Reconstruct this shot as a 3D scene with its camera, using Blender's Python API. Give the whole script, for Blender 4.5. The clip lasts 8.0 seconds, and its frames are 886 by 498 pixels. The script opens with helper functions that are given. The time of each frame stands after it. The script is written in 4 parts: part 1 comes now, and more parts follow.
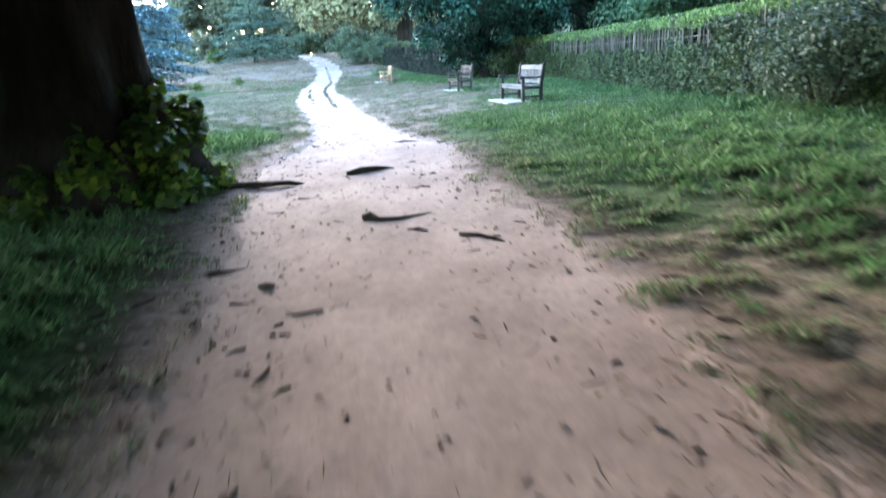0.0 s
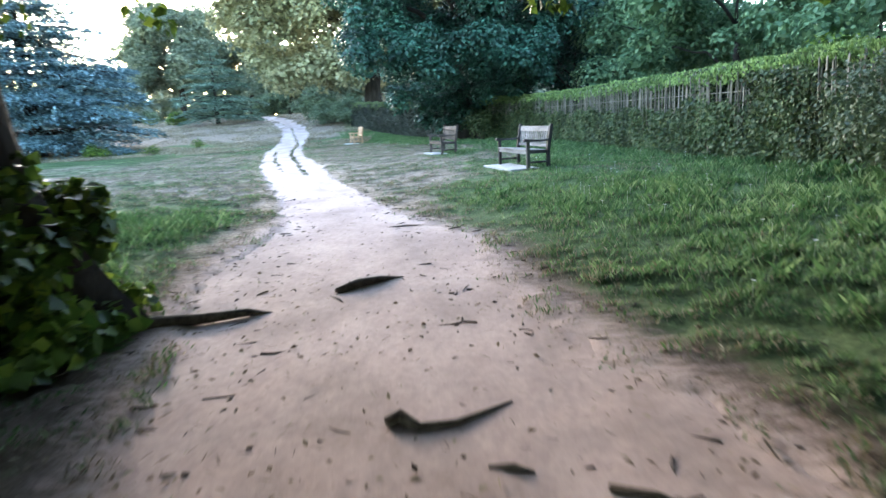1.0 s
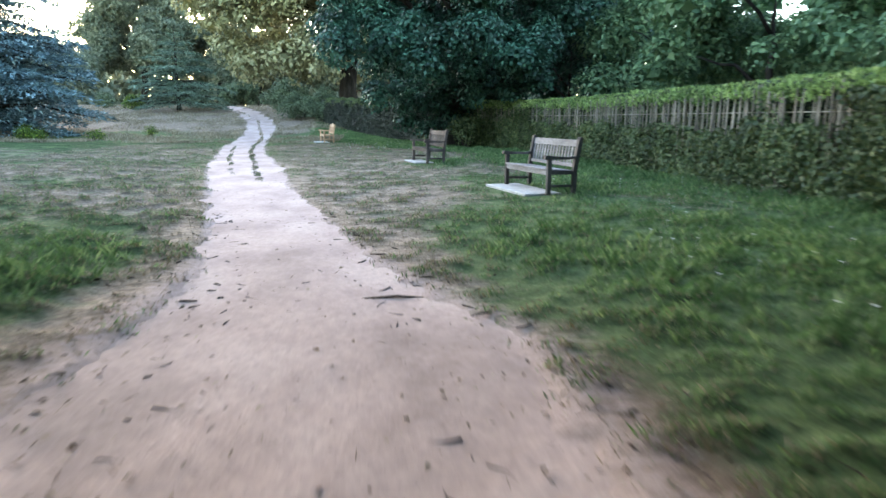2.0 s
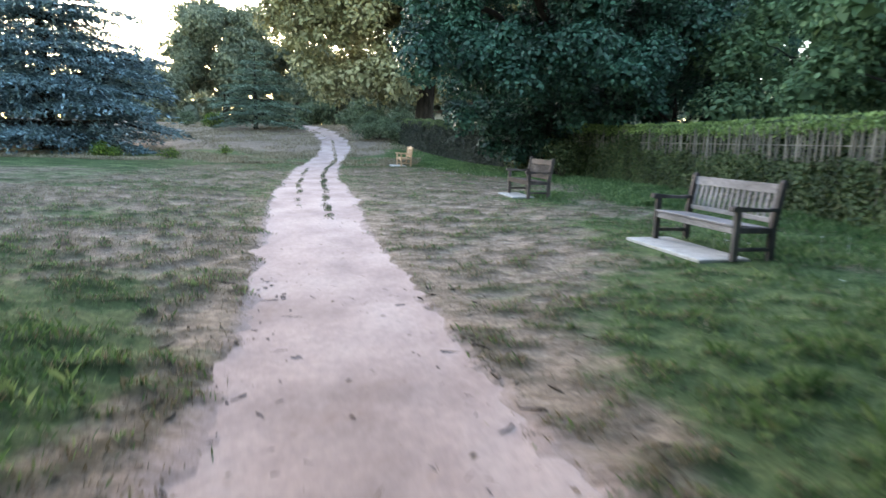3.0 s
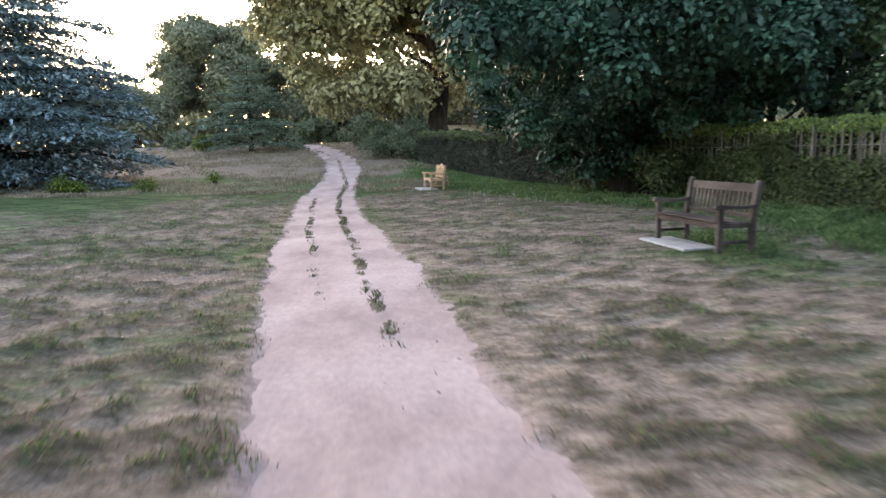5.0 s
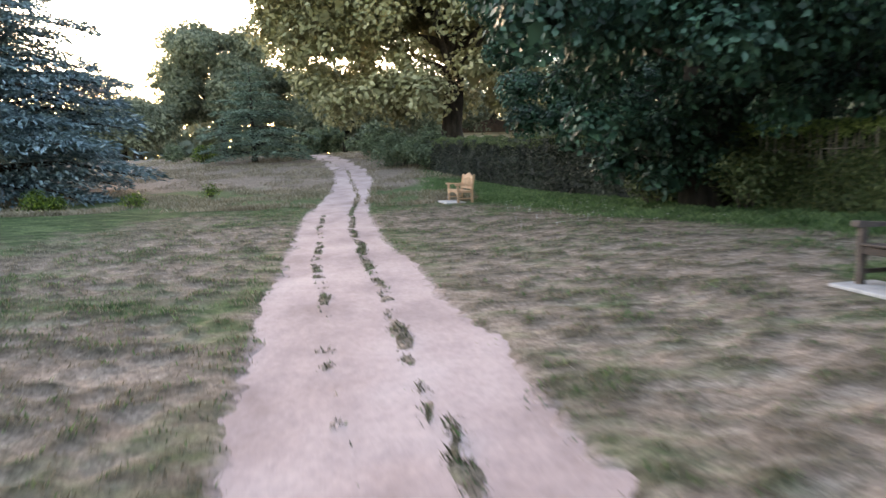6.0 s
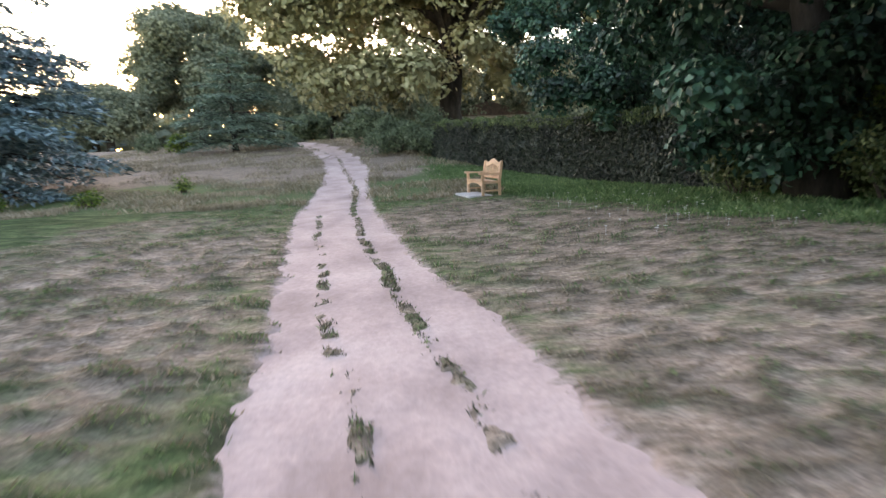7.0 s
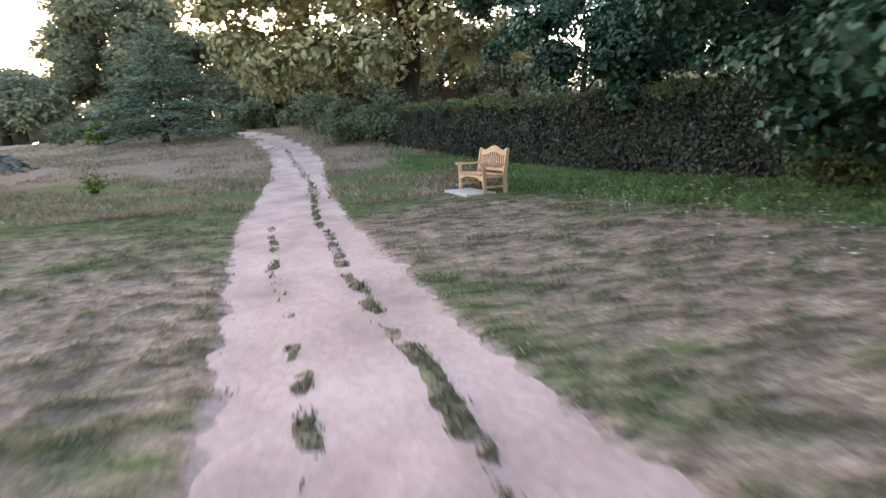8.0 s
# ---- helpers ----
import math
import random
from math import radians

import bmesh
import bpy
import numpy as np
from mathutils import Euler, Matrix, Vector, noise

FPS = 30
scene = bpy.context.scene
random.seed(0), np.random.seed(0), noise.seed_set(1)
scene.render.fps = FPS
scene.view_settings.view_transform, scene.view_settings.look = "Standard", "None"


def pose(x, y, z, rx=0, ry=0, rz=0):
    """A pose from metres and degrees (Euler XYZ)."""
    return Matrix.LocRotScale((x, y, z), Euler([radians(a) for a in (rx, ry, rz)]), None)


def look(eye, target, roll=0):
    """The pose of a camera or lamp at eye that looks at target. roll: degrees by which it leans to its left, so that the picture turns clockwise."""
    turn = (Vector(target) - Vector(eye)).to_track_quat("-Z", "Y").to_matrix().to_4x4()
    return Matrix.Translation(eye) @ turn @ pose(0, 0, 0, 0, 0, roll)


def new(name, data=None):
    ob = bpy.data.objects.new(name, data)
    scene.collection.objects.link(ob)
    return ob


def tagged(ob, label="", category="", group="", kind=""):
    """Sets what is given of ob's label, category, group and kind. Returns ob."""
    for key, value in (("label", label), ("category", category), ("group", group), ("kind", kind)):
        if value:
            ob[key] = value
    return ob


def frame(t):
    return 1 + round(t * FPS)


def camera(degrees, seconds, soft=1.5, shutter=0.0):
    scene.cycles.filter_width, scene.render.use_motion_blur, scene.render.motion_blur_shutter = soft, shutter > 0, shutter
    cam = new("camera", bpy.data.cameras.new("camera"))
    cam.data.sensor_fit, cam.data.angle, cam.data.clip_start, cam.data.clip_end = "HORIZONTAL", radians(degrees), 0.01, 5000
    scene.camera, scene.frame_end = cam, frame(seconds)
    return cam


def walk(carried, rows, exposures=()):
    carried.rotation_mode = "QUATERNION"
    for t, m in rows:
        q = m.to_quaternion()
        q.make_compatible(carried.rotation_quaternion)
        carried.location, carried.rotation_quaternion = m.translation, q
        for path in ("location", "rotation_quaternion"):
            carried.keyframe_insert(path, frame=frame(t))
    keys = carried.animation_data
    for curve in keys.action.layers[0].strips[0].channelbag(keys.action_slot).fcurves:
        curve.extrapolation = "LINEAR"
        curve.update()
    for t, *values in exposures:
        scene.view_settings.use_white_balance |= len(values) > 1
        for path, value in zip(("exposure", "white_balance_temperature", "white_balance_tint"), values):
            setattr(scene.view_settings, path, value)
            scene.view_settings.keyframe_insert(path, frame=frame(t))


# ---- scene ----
cam = camera(70.7, 8.0, 1.4, 0.5)
PATH = [
    (0, (0.322, 0.419, 1.35), (0.285, 2.332, 0.769), -3.1),
    (0.5, (-0.018, 1.915, 1.382), (-0.025, 3.863, 0.93), -4.2),
    (1, (-0.307, 3.243, 1.398), (-0.225, 5.199, 0.986), -3.3),
    (1.2, (-0.424, 3.764, 1.433), (-0.281, 5.717, 1.025), -2.1),
    (2.3, (-0.606, 7.941, 1.391), (-0.45, 9.893, 0.986), 1.5),
    (2.5, (-0.773, 8.615, 1.386), (-0.682, 10.573, 0.985), 2.0),
    (2.8, (-0.934, 9.361, 1.42), (-0.928, 11.33, 1.065), 2.3),
    (3, (-1.082, 9.914, 1.497), (-1.105, 11.884, 1.153), 1.5),
    (3.5, (-1.478, 11.619, 1.546), (-1.593, 13.589, 1.227), 0.3),
    (4, (-1.887, 13.071, 1.556), (-2.008, 15.044, 1.255), -1.1),
    (4.5, (-2.352, 14.711, 1.591), (-2.411, 16.688, 1.289), -1.3),
    (4.7, (-2.566, 15.407, 1.612), (-2.606, 17.382, 1.304), -1.4),
    (5.8, (-3.553, 19.412, 1.506), (-3.578, 21.392, 1.227), -1.0),
    (6, (-3.702, 20.083, 1.536), (-3.755, 22.063, 1.262), -1.8),
    (6.5, (-4.243, 22.015, 1.563), (-4.349, 23.993, 1.284), -2.8),
    (7, (-4.797, 24.087, 1.524), (-4.811, 26.062, 1.206), -2.8),
    (7.5, (-5.298, 26.045, 1.463), (-5.233, 28.012, 1.11), -3.3),
    (8, (-5.769, 28.259, 1.473), (-5.617, 30.22, 1.113), -3.5),
]
walk(cam, [(t, look(eye, target, roll)) for t, eye, target, roll in PATH],
     exposures=[(0.0, 4.85, 5900, 10), (1.2, 4.35, 6500, 10), (2.5, 3.9, 7300, 13), (3.5, 3.6, 7600, 21), (4.5, 3.5, 8300, 27), (6.5, 3.52, 8700, 26), (8.0, 3.6, 8700, 30)])

# ---- world and sun: pale evening sky, the sun low beyond the trees ----
SUN_TURN, SUN_HEIGHT = -24.0, 10.0
world = bpy.data.worlds.new("evening_sky")
scene.world = world
world.use_nodes = True
wn = world.node_tree.nodes
sky = wn.new("ShaderNodeTexSky")
sky.sky_type, sky.sun_disc = "NISHITA", False
sky.sun_elevation, sky.sun_rotation = radians(SUN_HEIGHT), radians(SUN_TURN % 360)
sky.air_density, sky.dust_density, sky.ozone_density = 1.0, 0.6, 1.5
wn["Background"].inputs["Strength"].default_value = 0.12
world.node_tree.links.new(sky.outputs["Color"], wn["Background"].inputs["Color"])
sun_data = bpy.data.lights.new("sun", "SUN")
sun_data.energy, sun_data.angle, sun_data.color = 0.5, radians(14), (1.0, 0.86, 0.72)
sun = new("sun", sun_data)
sun_way = Vector((math.sin(radians(SUN_TURN)), math.cos(radians(SUN_TURN)), math.tan(radians(SUN_HEIGHT))))
sun.matrix_world = look(sun_way * 60, (0, 0, 0))


# ---- materials ----
def ramp_node(nt, stops):
    r = nt.nodes.new("ShaderNodeValToRGB")
    while len(r.color_ramp.elements) < len(stops):
        r.color_ramp.elements.new(0.5)
    for e, (p, c) in zip(r.color_ramp.elements, stops):
        e.position, e.color = p, (*c, 1)
    return r


def noise_node(nt, scale, detail=5.0, rough=0.6, stretch=None):
    tc = nt.nodes.new("ShaderNodeTexCoord")
    mp = nt.nodes.new("ShaderNodeMapping")
    if stretch:
        mp.inputs["Scale"].default_value = stretch
    n = nt.nodes.new("ShaderNodeTexNoise")
    n.inputs["Scale"].default_value, n.inputs["Detail"].default_value, n.inputs["Roughness"].default_value = scale, detail, rough
    nt.links.new(tc.outputs["Object"], mp.inputs["Vector"])
    nt.links.new(mp.outputs["Vector"], n.inputs["Vector"])
    return n


def mix_node(nt, kind, fac, a, b):
    m = nt.nodes.new("ShaderNodeMix")
    m.data_type, m.blend_type = "RGBA", kind
    for key, v in ((0, fac), (6, a), (7, b)):
        if hasattr(v, "links"):
            nt.links.new(v, m.inputs[key])
        else:
            m.inputs[key].default_value = v if key == 0 else (*v, 1)
    return m.outputs[2]


def start_mat(name):
    m = bpy.data.materials.new(name)
    m.use_nodes = True
    return m, m.node_tree, m.node_tree.nodes["Principled BSDF"]


def bump_to(nt, bsdf, height, strength, distance):
    b = nt.nodes.new("ShaderNodeBump")
    b.inputs["Strength"].default_value, b.inputs["Distance"].default_value = strength, distance
    nt.links.new(height, b.inputs["Height"])
    nt.links.new(b.outputs["Normal"], bsdf.inputs["Normal"])


def surface(name, dark, mid, pale, scale, rough=0.85, bump=0.5, depth=0.01, fine=9.0, stretch=None, vary=0.0, grain=0.4):
    """Two scales of noise: broad stains and fine grain."""
    m, nt, b = start_mat(name)
    big, small = noise_node(nt, scale, 4, 0.6, stretch), noise_node(nt, scale * fine, 6, 0.7, stretch)
    r = ramp_node(nt, [(0.3, dark), (0.5, mid), (0.72, pale)])
    nt.links.new(big.outputs["Fac"], r.inputs["Fac"])
    r2 = ramp_node(nt, [(0.25, (1 - grain,) * 3), (0.75, (1 + 0.85 * grain,) * 3)])
    nt.links.new(small.outputs["Fac"], r2.inputs["Fac"])
    c = mix_node(nt, "MULTIPLY", 1.0, r.outputs["Color"], r2.outputs["Color"])
    if vary:
        oi = nt.nodes.new("ShaderNodeObjectInfo")
        r3 = ramp_node(nt, [(0.0, (1 - vary,) * 3), (1.0, (1 + vary,) * 3)])
        nt.links.new(oi.outputs["Random"], r3.inputs["Fac"])
        c = mix_node(nt, "MULTIPLY", 1.0, c, r3.outputs["Color"])
    nt.links.new(c, b.inputs["Base Color"])
    b.inputs["Roughness"].default_value = rough
    b.inputs["Specular IOR Level"].default_value = 0.25
    bump_to(nt, b, small.outputs["Fac"], bump, depth)
    return m


def foliage(name, dark, mid, pale, through_light=0.3, rough=0.55, patch=0.35, patch_tint=(0.6, 0.65, 0.6)):
    """Leaves: each its own tone, with broad patches of a different tone over the crown."""
    m, nt, b = start_mat(name)
    geo = nt.nodes.new("ShaderNodeNewGeometry")
    r = ramp_node(nt, [(0.0, dark), (0.55, mid), (1.0, pale)])
    nt.links.new(geo.outputs["Random Per Island"], r.inputs["Fac"])
    n = noise_node(nt, patch, 3, 0.6)
    r2 = ramp_node(nt, [(0.35, patch_tint), (0.65, (1.2, 1.2, 1.15))])
    nt.links.new(n.outputs["Fac"], r2.inputs["Fac"])
    c = mix_node(nt, "MULTIPLY", 1.0, r.outputs["Color"], r2.outputs["Color"])
    nt.links.new(c, b.inputs["Base Color"])
    b.inputs["Roughness"].default_value, b.inputs["Specular IOR Level"].default_value = rough, 0.3
    t = nt.nodes.new("ShaderNodeBsdfTranslucent")
    nt.links.new(c, t.inputs["Color"])
    mx = nt.nodes.new("ShaderNodeMixShader")
    mx.inputs[0].default_value = through_light
    out = nt.nodes["Material Output"]
    nt.links.new(b.outputs[0], mx.inputs[1])
    nt.links.new(t.outputs[0], mx.inputs[2])
    nt.links.new(mx.outputs[0], out.inputs["Surface"])
    return m


def ground_material():
    """Worn meadow: straw, bare earth and turf, mixed by the attributes 'green' and 'earth' of the sheet."""
    m, nt, b = start_mat("meadow")
    at = nt.nodes.new("ShaderNodeAttribute")
    at.attribute_name = "green"
    ae = nt.nodes.new("ShaderNodeAttribute")
    ae.attribute_name = "earth"
    asand = nt.nodes.new("ShaderNodeAttribute")
    asand.attribute_name = "sand"
    clump, grain, fine = noise_node(nt, 1.5, 8, 0.72, (0.7, 1.3, 1)), noise_node(nt, 9, 7, 0.75, (0.7, 1.5, 1)), noise_node(nt, 60, 4, 0.7)
    dry = ramp_node(nt, [(0.3, (0.11, 0.086, 0.067)), (0.48, (0.225, 0.18, 0.15)), (0.7, (0.37, 0.31, 0.265))])
    nt.links.new(grain.outputs["Fac"], dry.inputs["Fac"])
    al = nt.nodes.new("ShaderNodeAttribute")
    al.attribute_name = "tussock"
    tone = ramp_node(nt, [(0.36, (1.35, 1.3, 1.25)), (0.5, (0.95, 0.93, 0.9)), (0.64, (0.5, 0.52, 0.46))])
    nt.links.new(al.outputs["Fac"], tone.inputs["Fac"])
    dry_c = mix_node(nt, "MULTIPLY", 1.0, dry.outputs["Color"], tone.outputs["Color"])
    wide = ramp_node(nt, [(0.36, (0.72, 0.74, 0.70)), (0.62, (1.2, 1.18, 1.16))])
    nt.links.new(clump.outputs["Fac"], wide.inputs["Fac"])
    dry_c = mix_node(nt, "MULTIPLY", 1.0, dry_c, wide.outputs["Color"])
    speck = noise_node(nt, 32, 5, 0.75, (0.8, 1.5, 1))
    fleck = ramp_node(nt, [(0.36, (0.5, 0.5, 0.48)), (0.5, (0.95, 0.95, 0.95)), (0.66, (1.5, 1.45, 1.4))])
    nt.links.new(speck.outputs["Fac"], fleck.inputs["Fac"])
    dry_c = mix_node(nt, "MULTIPLY", 1.0, dry_c, fleck.outputs["Color"])
    turf = ramp_node(nt, [(0.3, (0.042, 0.070, 0.033)), (0.55, (0.086, 0.130, 0.056)), (0.75, (0.175, 0.205, 0.10))])
    nt.links.new(grain.outputs["Fac"], turf.inputs["Fac"])
    earth = ramp_node(nt, [(0.3, (0.085, 0.058, 0.045)), (0.6, (0.17, 0.125, 0.10)), (0.8, (0.30, 0.24, 0.20))])
    nt.links.new(fine.outputs["Fac"], earth.inputs["Fac"])
    add = nt.nodes.new("ShaderNodeMath")
    add.operation = "ADD"
    nt.links.new(at.outputs["Fac"], add.inputs[0])
    nt.links.new(clump.outputs["Fac"], add.inputs[1])
    step = nt.nodes.new("ShaderNodeMapRange")
    step.inputs["From Min"].default_value, step.inputs["From Max"].default_value = 0.86, 1.08
    nt.links.new(add.outputs[0], step.inputs["Value"])
    turf_c = mix_node(nt, "MULTIPLY", 1.0, turf.outputs["Color"], fleck.outputs["Color"])
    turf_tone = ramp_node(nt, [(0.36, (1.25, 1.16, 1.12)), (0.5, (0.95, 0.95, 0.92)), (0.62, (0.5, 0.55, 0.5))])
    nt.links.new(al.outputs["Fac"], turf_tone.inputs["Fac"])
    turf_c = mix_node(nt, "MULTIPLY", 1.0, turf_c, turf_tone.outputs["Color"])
    c = mix_node(nt, "MIX", step.outputs[0], dry_c, turf_c)
    add2 = nt.nodes.new("ShaderNodeMath")
    add2.operation = "ADD"
    nt.links.new(ae.outputs["Fac"], add2.inputs[0])
    nt.links.new(grain.outputs["Fac"], add2.inputs[1])
    step2 = nt.nodes.new("ShaderNodeMapRange")
    step2.inputs["From Min"].default_value, step2.inputs["From Max"].default_value = 0.85, 1.2
    nt.links.new(add2.outputs[0], step2.inputs["Value"])
    c = mix_node(nt, "MIX", step2.outputs[0], c, earth.outputs["Color"])
    add3 = nt.nodes.new("ShaderNodeMath")
    add3.operation = "ADD"
    nt.links.new(asand.outputs["Fac"], add3.inputs[0])
    nt.links.new(grain.outputs["Fac"], add3.inputs[1])
    step3 = nt.nodes.new("ShaderNodeMapRange")
    step3.inputs["From Min"].default_value, step3.inputs["From Max"].default_value = 0.88, 1.22
    nt.links.new(add3.outputs[0], step3.inputs["Value"])
    sand = ramp_node(nt, [(0.3, (0.35, 0.265, 0.245)), (0.6, (0.48, 0.37, 0.345))])
    nt.links.new(fine.outputs["Fac"], sand.inputs["Fac"])
    c = mix_node(nt, "MIX", step3.outputs[0], c, sand.outputs["Color"])
    nt.links.new(c, b.inputs["Base Color"])
    b.inputs["Roughness"].default_value, b.inputs["Specular IOR Level"].default_value = 0.95, 0.1
    bump_to(nt, b, grain.outputs["Fac"], 0.8, 0.03)
    return m


M_GROUND = ground_material()
M_PATH = surface("trodden_sandy_earth", (0.31, 0.227, 0.208), (0.45, 0.338, 0.311), (0.55, 0.432, 0.398), 0.9, 0.95, 0.5, 0.015, 22, (1.0, 0.6, 1.0), 0.0, 0.2)
M_GRASS = foliage("green_grass", (0.050, 0.110, 0.045), (0.112, 0.202, 0.074), (0.26, 0.345, 0.165), 0.35, 0.6, 0.7, (0.65, 0.75, 0.7))
M_RUT = foliage("trodden_turf", (0.045, 0.048, 0.030), (0.085, 0.090, 0.055), (0.17, 0.16, 0.105), 0.2, 0.7, 2.0, (0.6, 0.6, 0.55))
M_STRAW = foliage("dry_grass", (0.160, 0.135, 0.081), (0.290, 0.235, 0.172), (0.420, 0.360, 0.299), 0.2, 0.7, 0.8, (0.7, 0.72, 0.65))
M_OAK = foliage("oak_leaves", (0.012, 0.046, 0.030), (0.036, 0.104, 0.069), (0.085, 0.20, 0.134), 0.10, 0.45, 0.45, (0.34, 0.40, 0.36))
M_OLIVE = foliage("yellow_green_leaves", (0.19, 0.19, 0.095), (0.31, 0.295, 0.165), (0.44, 0.41, 0.26), 0.18, 0.6, 0.25)
M_LIME = foliage("lime_leaves", (0.035, 0.07, 0.015), (0.085, 0.15, 0.025), (0.25, 0.34, 0.05), 0.38, 0.45, 1.2)
M_BACK = foliage("mixed_leaves", (0.095, 0.175, 0.095), (0.18, 0.30, 0.16), (0.33, 0.46, 0.25), 0.38, 0.55, 0.4)
# Distance haze is mixed into this leaf colour: paler and greyer.
M_FAR_HAZED = foliage("hazed_far_leaves", (0.14, 0.17, 0.125), (0.235, 0.27, 0.195), (0.34, 0.365, 0.275), 0.55, 0.7, 0.15)
M_CEDAR = foliage("blue_cedar_needles", (0.062, 0.112, 0.132), (0.128, 0.212, 0.246), (0.29, 0.41, 0.465), 0.10, 0.6, 0.5)
M_CEDAR_GREEN = foliage("grey_green_needles", (0.073, 0.121, 0.095), (0.135, 0.208, 0.161), (0.243, 0.329, 0.254), 0.12, 0.65, 0.4)
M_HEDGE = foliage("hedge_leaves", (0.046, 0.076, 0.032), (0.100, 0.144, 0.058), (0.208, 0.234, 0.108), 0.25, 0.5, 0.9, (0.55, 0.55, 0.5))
# Fresh green growth, lightened further for the skylight on the crest.
M_HEDGE_LIT_TOP = foliage("light_toned_hedge_shoots", (0.15, 0.225, 0.075), (0.28, 0.39, 0.13), (0.48, 0.60, 0.235), 0.35, 0.55, 0.8)
# Darker-leaved hedge, with part of the oak's shade put into its colour.
M_HEDGE_OAK_SHADE = foliage("oak_shaded_hedge_leaves", (0.018, 0.026, 0.016), (0.036, 0.048, 0.03), (0.10, 0.11, 0.085), 0.12, 0.5, 0.6, (0.5, 0.5, 0.5))
M_BUSH = foliage("shrub_leaves", (0.06, 0.09, 0.05), (0.11, 0.15, 0.085), (0.20, 0.24, 0.15), 0.3, 0.55, 0.7)
M_LITTER = foliage("fallen_leaves", (0.07, 0.045, 0.03), (0.16, 0.11, 0.075), (0.42, 0.35, 0.27), 0.1, 0.8, 2.0)
M_FLOWER = surface("white_petals", (0.6, 0.6, 0.55), (0.75, 0.75, 0.7), (0.8, 0.8, 0.78), 20, 0.7, 0.1, 0.002)
M_BARK = surface("dark_bark", (0.018, 0.014, 0.011), (0.034, 0.027, 0.022), (0.065, 0.054, 0.044), 3, 0.95, 1.0, 0.05, 6, (1, 1, 0.25))
M_TWIG = surface("dead_wood", (0.025, 0.019, 0.015), (0.055, 0.042, 0.034), (0.115, 0.092, 0.076), 12, 0.95, 0.8, 0.008, 6)
# Near-black colour that stands for the shade inside the hedge.
M_HEDGE_SHADE = surface("hedge_inner_shade", (0.012, 0.016, 0.008), (0.02, 0.026, 0.012), (0.035, 0.04, 0.02), 4, 1.0, 1.0, 0.08, 6)
M_PALE = surface("weathered_paling", (0.15, 0.128, 0.10), (0.26, 0.225, 0.185), (0.38, 0.34, 0.285), 2, 0.9, 0.5, 0.004, 12, (1, 1, 0.1), 0.35)
M_GREY_WOOD = surface("silvered_teak", (0.14, 0.132, 0.135), (0.25, 0.236, 0.24), (0.38, 0.36, 0.37), 3, 0.75, 0.5, 0.003, 14, (0.3, 1, 1), 0.15)
M_DARK_WOOD = surface("brown_weathered_wood", (0.04, 0.032, 0.028), (0.09, 0.07, 0.06), (0.17, 0.138, 0.118), 3, 0.8, 0.5, 0.003, 14, (0.3, 1, 1), 0.15)
# Teak darkened to paint in the shade on bench legs and arms.
M_SHADE_TONED_WOOD = surface("shade_toned_teak", (0.028, 0.025, 0.026), (0.06, 0.054, 0.054), (0.13, 0.12, 0.118), 3, 0.75, 0.5, 0.003, 14, (1, 1, 0.3), 0.15)
M_NEW_WOOD = surface("fresh_golden_wood", (0.50, 0.285, 0.165), (0.61, 0.375, 0.235), (0.69, 0.46, 0.31), 3, 0.55, 0.3, 0.002, 12, (0.3, 1, 1), 0.1)
M_SLAB = surface("concrete", (0.36, 0.35, 0.335), (0.47, 0.455, 0.44), (0.56, 0.545, 0.53), 3, 0.9, 0.4, 0.004, 12)
M_RENDER = surface("cream_render", (0.55, 0.52, 0.46), (0.65, 0.62, 0.56), (0.72, 0.70, 0.65), 1, 0.9, 0.2, 0.004)
M_TILE = surface("brown_roof_tiles", (0.10, 0.075, 0.06), (0.15, 0.11, 0.09), (0.21, 0.16, 0.13), 2, 0.9, 0.4, 0.01)
M_GLASS = surface("dark_window_glass", (0.02, 0.022, 0.025), (0.03, 0.032, 0.035), (0.04, 0.042, 0.045), 1, 0.1, 0.0, 0.001)


# ---- shape helpers ----
def npmesh(name, verts, faces, mat, smooth=False):
    me = bpy.data.meshes.new(name)
    verts, faces = np.ascontiguousarray(verts, dtype=np.float32), np.ascontiguousarray(faces, dtype=np.int32)
    k = faces.shape[1]
    me.vertices.add(len(verts))
    me.vertices.foreach_set("co", verts.ravel())
    me.loops.add(faces.size)
    me.loops.foreach_set("vertex_index", faces.ravel())
    me.polygons.add(len(faces))
    me.polygons.foreach_set("loop_start", np.arange(0, faces.size, k, dtype=np.int32))
    if smooth:
        me.polygons.foreach_set("use_smooth", np.ones(len(faces), dtype=bool))
    me.update(calc_edges=True)
    me.materials.append(mat)
    return me


def thing(name, label, category, x, y, z, turn=0.0, group="", kind=""):
    ob = new(name)
    ob.matrix_world = pose(x, y, z, 0, 0, turn)
    return tagged(ob, label, category, group, kind)


def part_mesh(name, me, parent, label="", m=None):
    ob = new(name, me)
    ob.parent = parent
    if m is not None:
        ob.matrix_basis = m
    return tagged(ob, label)


def part(name, bm, mat, parent, label="", smooth=False, m=None):
    me = bpy.data.meshes.new(name)
    bm.to_mesh(me)
    bm.free()
    me.materials.append(mat)
    if smooth:
        for p in me.polygons:
            p.use_smooth = True
    return part_mesh(name, me, parent, label, m)


